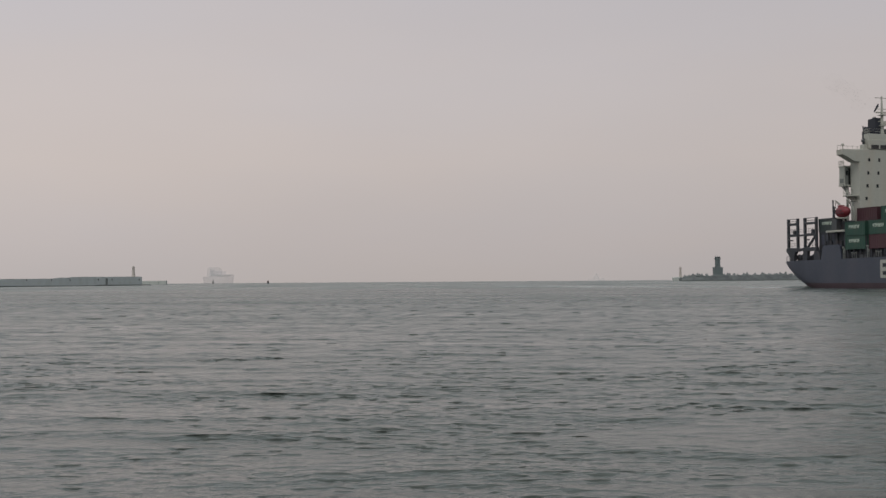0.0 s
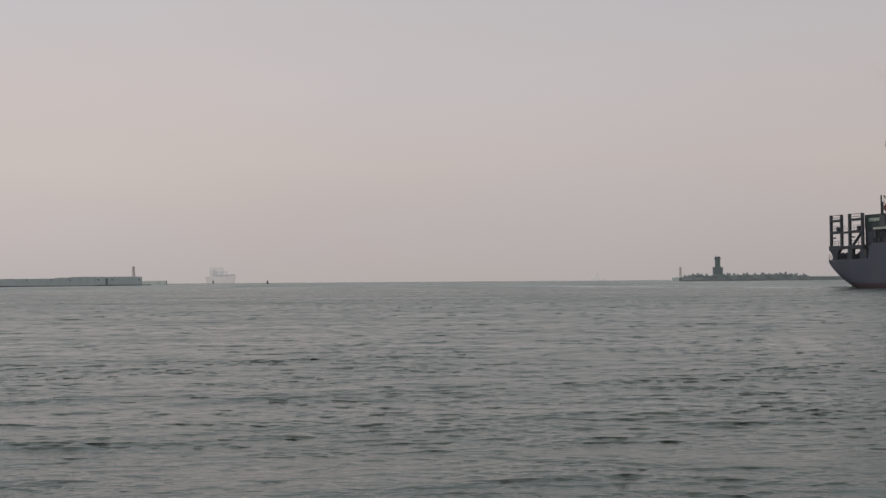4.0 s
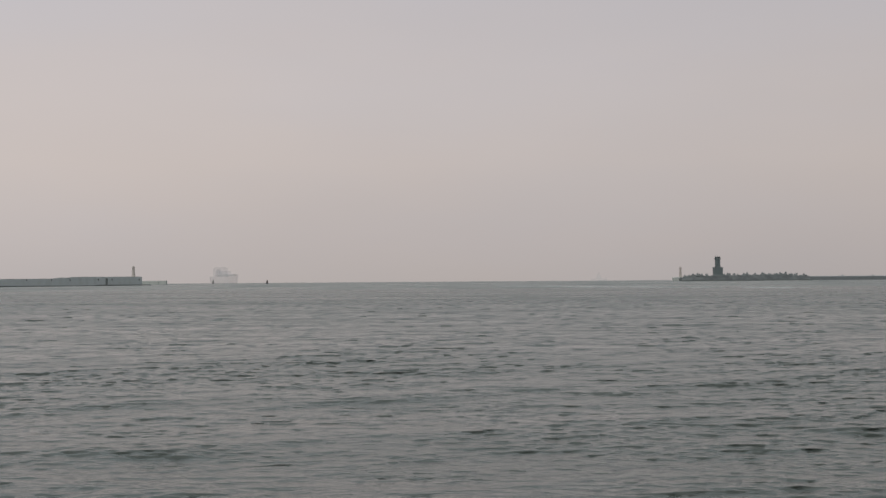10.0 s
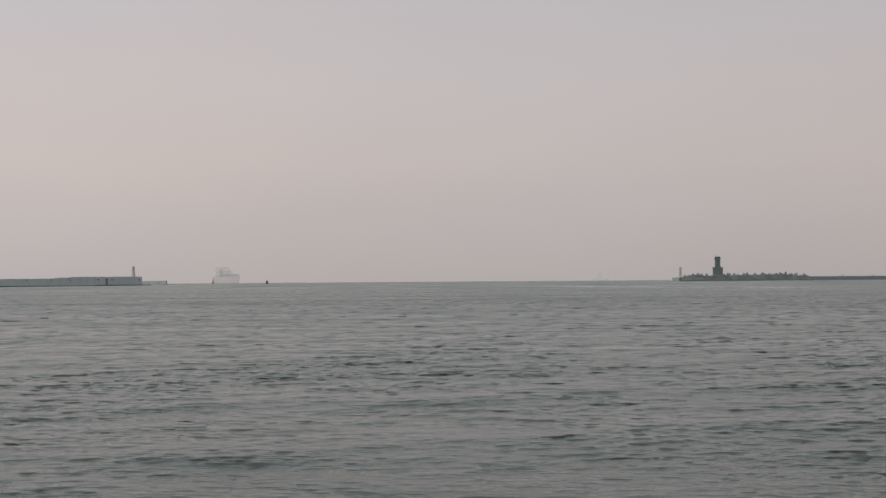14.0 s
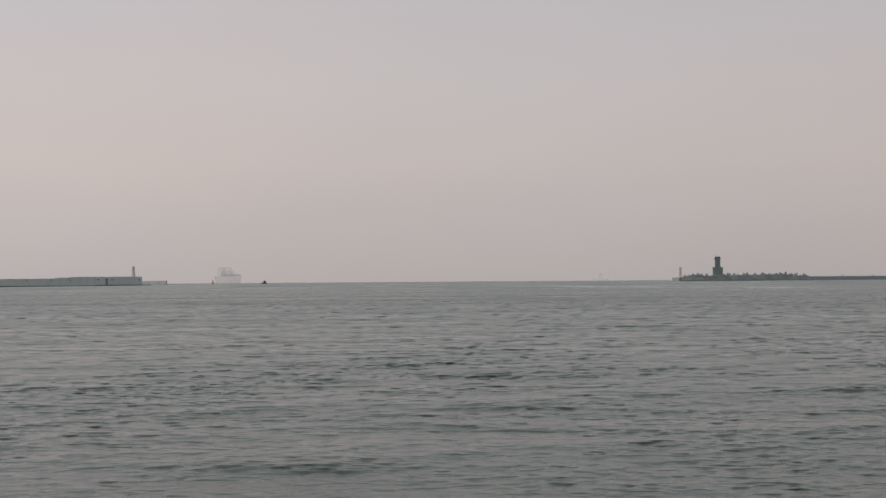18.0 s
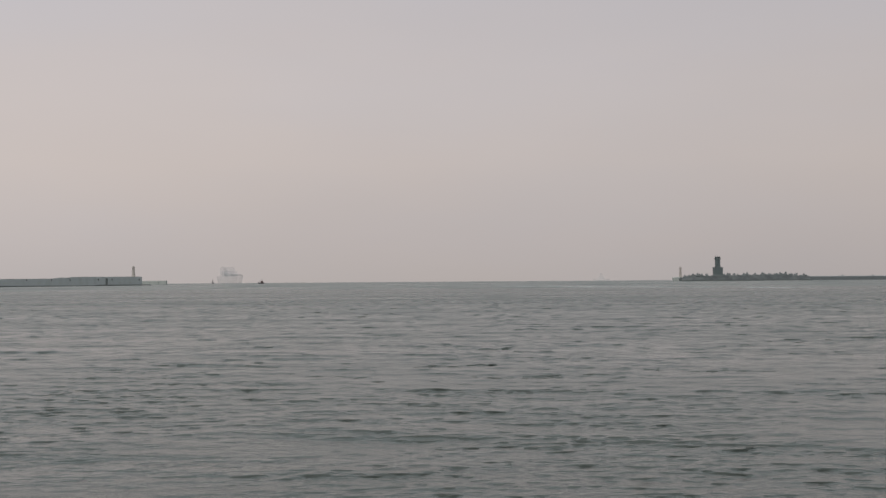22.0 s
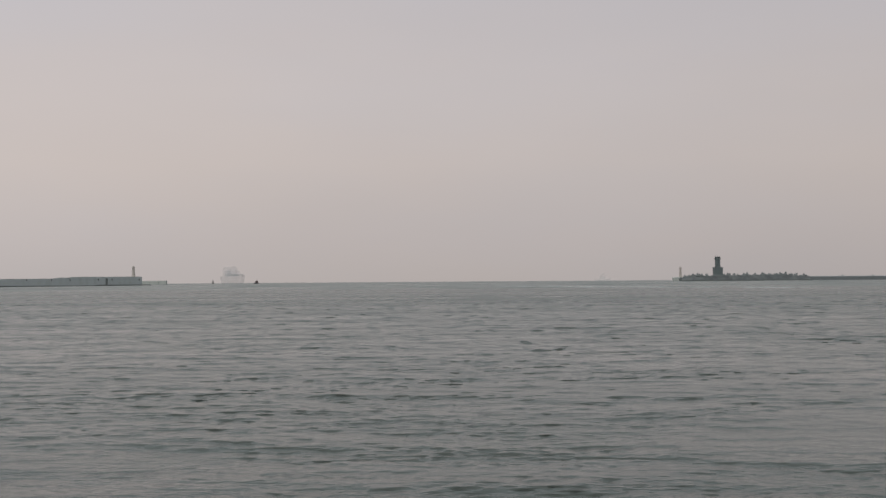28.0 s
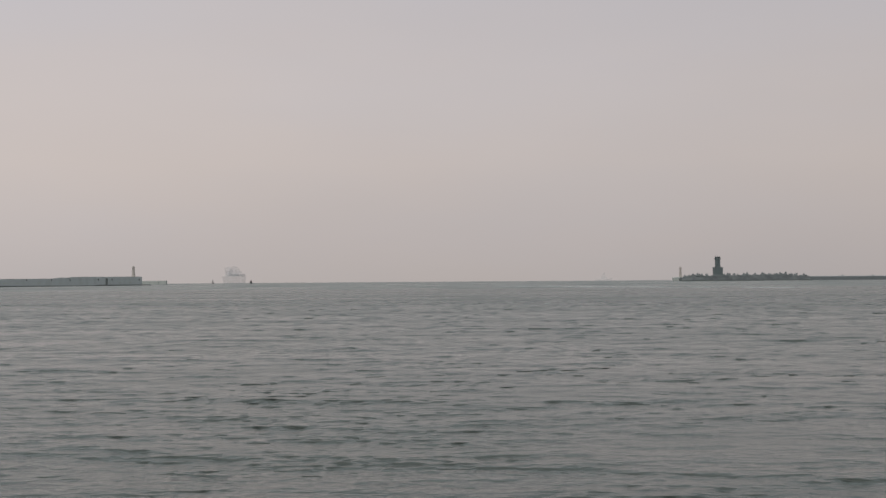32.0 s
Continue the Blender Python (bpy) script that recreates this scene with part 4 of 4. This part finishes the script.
rnd = random.Random(21)


def pod(mark, d, z, size, upright=False):
    ob = new("armour_unit", pods[size])
    ob.parent = east
    lean = 18 if upright else 180
    ob.matrix_basis = pose(ex(mark) - ex(1204), d, z, rnd.uniform(-lean, lean), rnd.uniform(-lean, lean), rnd.uniform(0, 360))


CREST = [(1205, 3.6), (1215, 5.4), (1250, 6.2), (1300, 6.6), (1350, 7.0), (1400, 7.1), (1420, 6.2), (1432, 4.8)]
# single units standing proud behind the crest wall
mark = 1213.0
while mark < 1434:
    if not 1258 < mark < 1282:
        pod(mark, rnd.uniform(3, 8), lerp(mark, CREST) + rnd.uniform(0.2, 1.9), rnd.choice((0, 1, 2)), rnd.random() < 0.5)
    mark += rnd.choice((4.0, 7.0, 9.5, 13.0))
# packed units along the crest
mark = 1206.0
while mark < 1434:
    pod(mark + rnd.uniform(-1, 1), rnd.uniform(2, 7), max(lerp(mark, CREST) + rnd.uniform(-1.6, -0.2), 0.4), rnd.choice((0, 1)))
    mark += 4.6
# low mound of broken stone round the tower's foot
east_prism("mound", 1257, 1272, 4.0, 6.9, 8.6, 2, 9, M_ARMOUR)
east_prism("mound", 1272.1, 1298, 4.0, 8.6, 7.2, 2, 9, M_ARMOUR)

# signal tower
tw = thing("signal_tower", (ex(1271.2) * (RY + 9) / RY, RY + 9, 6.2), 0, "dark square signal tower with flared top gallery", "tower")
h = RK
part("base_block", box(B(), -7.5 * h, 7.5 * h, 0, 9, 0, 11.6, 0.25), M_TOWER, tw)
part("base_cornice", box(B(), -7.8 * h, 7.8 * h, -0.3, 9.3, 11.6, 12.3, 0.15), M_TOWER, tw)
part("shaft", prism(B(), [(-4.2 * h, 12.3), (4.2 * h, 12.3), (3.7 * h, 22.0), (-3.7 * h, 22.0)], 1.6, 7.5), M_TOWER, tw)
part("gallery", prism(B(), [(-3.7 * h, 22.0), (3.7 * h, 22.0), (4.7 * h, 23.6), (4.7 * h, 24.3), (-4.7 * h, 24.3), (-4.7 * h, 23.6)], 0.9, 8.2), M_TOWER, tw)
part("lookout", box(B(), -3.4 * h, 3.4 * h, 2.0, 7, 24.3, 26.2, 0.15), M_TOWER, tw)
for x in (-4.1 * h, 4.1 * h):
    part("lamp_post", box(B(), x - 0.5, x + 0.5, 4.0, 5.0, 24.3, 27.0, 0.1), M_TOWER, tw)
part("aerial", tube(B(), (0, 4.5, 26.2), (0, 4.5, 29.2), 0.22, 0.1, n=6), M_TOWER, tw)
part("aerial", tube(B(), (-2.2, 4.5, 26.2), (-2.2, 4.5, 28.0), 0.15, 0.1, n=6), M_TOWER, tw)
for x in (-5.5, -1.9, 1.9, 5.5):
    part("pilaster", box(B(), x - 0.45, x + 0.45, -0.22, 0.05, 0.3, 11.4, 0.05), M_TOWER, tw)
for z in (14.5, 18.0):
    part("window", box(B(), -0.45, 0.45, 1.5, 1.9, z, z + 1.5), M_GLASS, tw)
for x in (-1.9, 0, 1.9):
    part("lookout_window", box(B(), x - 0.75, x + 0.75, 1.94, 2.1, 24.8, 25.7), M_GLASS, tw)

# slim lighthouse on its own low pier head, farther out
QY = 1900.0
QK = QY / 2050.0
head_pier = thing("pier_head", (abeam(1191, QY), QY, 0), 0, "low pale concrete pier head", "pier", "", "structure")
for a, b, z in ((0, 6, 5.6), (6.2, 14, 5.9), (14.2, 30, 5.9)):
    part("block", box(B(), a * QK, b * QK, 0, 9, -3, z, 0.2), M_CONC_FAR, head_pier)
lighthouse("lighthouse", (abeam(1203.7, QY + 4), QY + 4, 5.9), 1.8, 17.6, "very slim pale lighthouse on a pier head", M_LIGHT)

# ---- buoy and fishing boat in the fairway ----
buoy = thing("buoy", (abeam(376.5, 2050), 2050, -0.16), 0, "small dark channel buoy with lattice top", "buoy")
part("float", turned(B(), [(1.0, -0.6), (1.25, 0.0), (1.25, 0.9), (0.9, 1.2)], 14), M_BUOY, buoy)
bm = B()
for a in range(4):
    c, s_ = math.cos(a * math.pi / 2), math.sin(a * math.pi / 2)
    tube(bm, (0.85 * c, 0.85 * s_, 1.1), (0.35 * c, 0.35 * s_, 3.6), 0.14, n=6)
for z, r in ((2.0, 0.68), (2.9, 0.5)):
    tube(bm, (-r, 0, z), (r, 0, z), 0.1, n=5)
    tube(bm, (0, -r, z), (0, r, z), 0.1, n=5)
part("lattice", bm, M_BUOY, buoy)
part("topmark", turned(B(), [(0.5, 3.55), (0.55, 3.7), (0.3, 4.3), (0.1, 4.6)], 12), M_BUOY, buoy)

skiff = thing("fishing_boat", (abeam(474, 1920), 1920, -0.16), -60, "small dark fishing boat with a low cabin", "boat")
bm = B()
rows = []
for x, wd, sh in ((-3.2, 1.1, 1.0), (-2, 1.3, 0.95), (0, 1.4, 1.0), (2, 1.1, 1.25), (3.2, 0.5, 1.6), (3.8, 0.08, 1.9)):
    rows.append([bm.verts.new((x, y, z)) for y, z in ((-wd, sh), (-wd * 0.85, 0.2), (0, -0.6), (wd * 0.85, 0.2), (wd, sh))])
for a, b in zip(rows, rows[1:]):
    for i in range(4):
        bm.faces.new((a[i], a[i + 1], b[i + 1], b[i]))
    bm.faces.new((a[0], b[0], b[4], a[4]))
bm.faces.new(rows[0])
bmesh.ops.recalc_face_normals(bm, faces=bm.faces[:])
part("hull", bm, M_BUOY, skiff)
part("cabin", prism(B(), [(-2.0, 0.9), (0.8, 0.9), (0.4, 3.1), (0.6, 3.4), (-1.7, 3.4), (-1.5, 3.1)], -0.95, 0.95), M_CABIN, skiff, "dull red-brown cabin")
part("windscreen", prism(B(), [(0.62, 1.9), (0.72, 1.9), (0.57, 2.9), (0.47, 2.9)], -0.75, 0.75), M_GLASS, skiff)
part("mast", tube(B(), (-0.8, 0, 3.3), (-0.8, 0, 5.0), 0.14, 0.08, n=6), M_BUOY, skiff)
for y in (-0.8, 0.8):
    part("gantry_leg", tube(B(), (-2.7, y, 0.9), (-0.9, y * 0.2, 4.2), 0.12, n=6), M_BUOY, skiff)
part("forestay", tube(B(), (3.3, 0, 1.6), (-0.8, 0, 4.7), 0.05, n=5), M_BUOY, skiff)

# both lie well out in the fairway: a ten metre boat, a tall lit buoy
for floating, grown in ((buoy, 1.55), (skiff, 1.42)):
    for piece in floating.children:
        piece.data.transform(Matrix.Scale(grown, 4))

# ---- ships far out in the haze ----
FAR_Y = 2800.0
far_ship = thing("cargo_ship", (abeam(388, FAR_Y), FAR_Y, -0.16), -62, "pale hazy laden container ship far out at sea", "ship")
bm = B()
rows = []
for x, wd, sh in ((-90, 13, 17), (-82, 17, 17), (60, 17, 17), (80, 12, 19), (94, 5, 21), (100, 0.6, 22)):
    rake = max(x - 60, 0) * 0.5
    rows.append([bm.verts.new((x - rake * (z < 5), y, z)) for y, z in ((-wd, sh), (-wd * 0.85, 1), (-wd * 0.5, -1), (wd * 0.5, -1), (wd * 0.85, 1), (wd, sh))])
for a, b in zip(rows, rows[1:]):
    for i in range(5):
        bm.faces.new((a[i], a[i + 1], b[i + 1], b[i]))
    bm.faces.new((a[0], b[0], b[5], a[5]))
bm.faces.new(rows[0])
bmesh.ops.recalc_face_normals(bm, faces=bm.faces[:])
part("hull", bm, M_HAZE, far_ship)
part("superstructure", box(B(), -48, -34, -16.5, 16.5, 17.1, 37, 0.4), M_HAZE_TOP, far_ship)
part("bridge", box(B(), -47, -36, -13, 13, 37.1, 40, 0.3), M_HAZE_TOP, far_ship)
part("container_stack", box(B(), -32, 4, -15, 15, 17.2, 30, 0.3), M_HAZE_TOP, far_ship)
part("container_stack", box(B(), 6, 44, -16, 16, 17.2, 22, 0.3), M_HAZE_TOP, far_ship)
part("funnel", box(B(), -61, -55, -4, 4, 17.2, 35, 0.3), M_HAZE_TOP, far_ship)

FAR2_Y = 3600.0
farther_ship = thing("cargo_ship", (abeam(1055, FAR2_Y), FAR2_Y, -0.16), -30, "faint grey ship almost lost in haze", "ship")
bm = B()
rows = []
for x, wd, sh in ((-26, 6, 6), (-20, 8, 6), (16, 8, 6.5), (24, 3, 8), (27, 0.4, 9)):
    rows.append([bm.verts.new((x, y, z)) for y, z in ((-wd, sh), (-wd * 0.8, -1), (wd * 0.8, -1), (wd, sh))])
for a, b in zip(rows, rows[1:]):
    for i in range(3):
        bm.faces.new((a[i], a[i + 1], b[i + 1], b[i]))
    bm.faces.new((a[0], b[0], b[3], a[3]))
bm.faces.new(rows[0])
bmesh.ops.recalc_face_normals(bm, faces=bm.faces[:])
part("hull", bm, M_HAZE_TWO, farther_ship)
part("superstructure", prism(B(), [(-8, 6), (8, 6), (5, 15), (2, 16), (1, 24), (-1, 24), (-3, 16), (-6, 15)], -6, 6), M_HAZE_TWO, farther_ship)


# ---- what moves ----
def motions():
    go = head * SPEED
    for box_, at in cargo:
        walk(box_, [(t, pose(*(STERN + go * t), 0, 0, HEAD) @ at) for t in (0.0, 8.0, 16.0, 24.0, 32.0)])
    for carried in (ship, smoke, stern_wave):
        walk(carried, [(t, pose(*(STERN + go * t), 0, 0, HEAD)) for t in (0.0, 8.0, 16.0, 24.0, 32.0)])
    # the two sheets ride up and down against each other, so that crests rise and sink out of sight
    for sheet, slide, lift, rock in ((waves_one, SLIDE_ONE, 1.0, 0.0), (waves_two, SLIDE_TWO, -1.0, 0.02)):
        rows = []
        for i in range(321):
            t = i * 0.1
            k = t / 32.0
            up = 0.010 * math.sin(6.1 * t) + 0.007 * math.sin(9.7 * t + 1) + 0.004 * math.sin(3.9 * t + 2)
            rows.append((t, pose(slide[0] * k, slide[1] * k, lift * up, rock * math.sin(4.3 * t), rock * math.sin(7.9 * t + 0.6))))
        walk(sheet, rows)
    walk(far_ship, [(0.0, pose(abeam(388, FAR_Y), FAR_Y, -0.16, 0, 0, -62)), (10.0, pose(abeam(403, FAR_Y), FAR_Y - 40, -0.16, 0, 0, -65)),
                    (20.0, pose(abeam(417, FAR_Y), FAR_Y - 80, -0.16, 0, 0, -68)), (32.0, pose(abeam(431, FAR_Y), FAR_Y - 120, -0.16, 0, 0, -71))])
    walk(farther_ship, [(0.0, pose(abeam(1055, FAR2_Y), FAR2_Y, -0.16, 0, 0, -30)), (32.0, pose(abeam(1068, FAR2_Y), FAR2_Y, -0.16, 0, 0, -30))])
    rows = []
    for t, mark, turn in ((0, 474, -80), (4, 473, -82), (9, 472.5, -86), (13, 472.5, -92), (16, 469.5, -108), (18, 467.2, -142), (20, 465, -160), (24, 459, -160), (28, 453.5, -120), (32, 444, -85)):
        rows.append((float(t), pose(abeam(mark, 1920), 1920, -0.16, 2.5 * math.sin(t), 1.5 * math.cos(t * 0.7), turn)))
    walk(skiff, rows)
    walk(buoy, [(float(t), pose(abeam(376.5, 2050), 2050, -0.16 + 0.08 * math.sin(1.3 * t), 4 * math.sin(1.1 * t), 5 * math.cos(1.3 * t), 0)) for t in range(0, 33)])


motions()
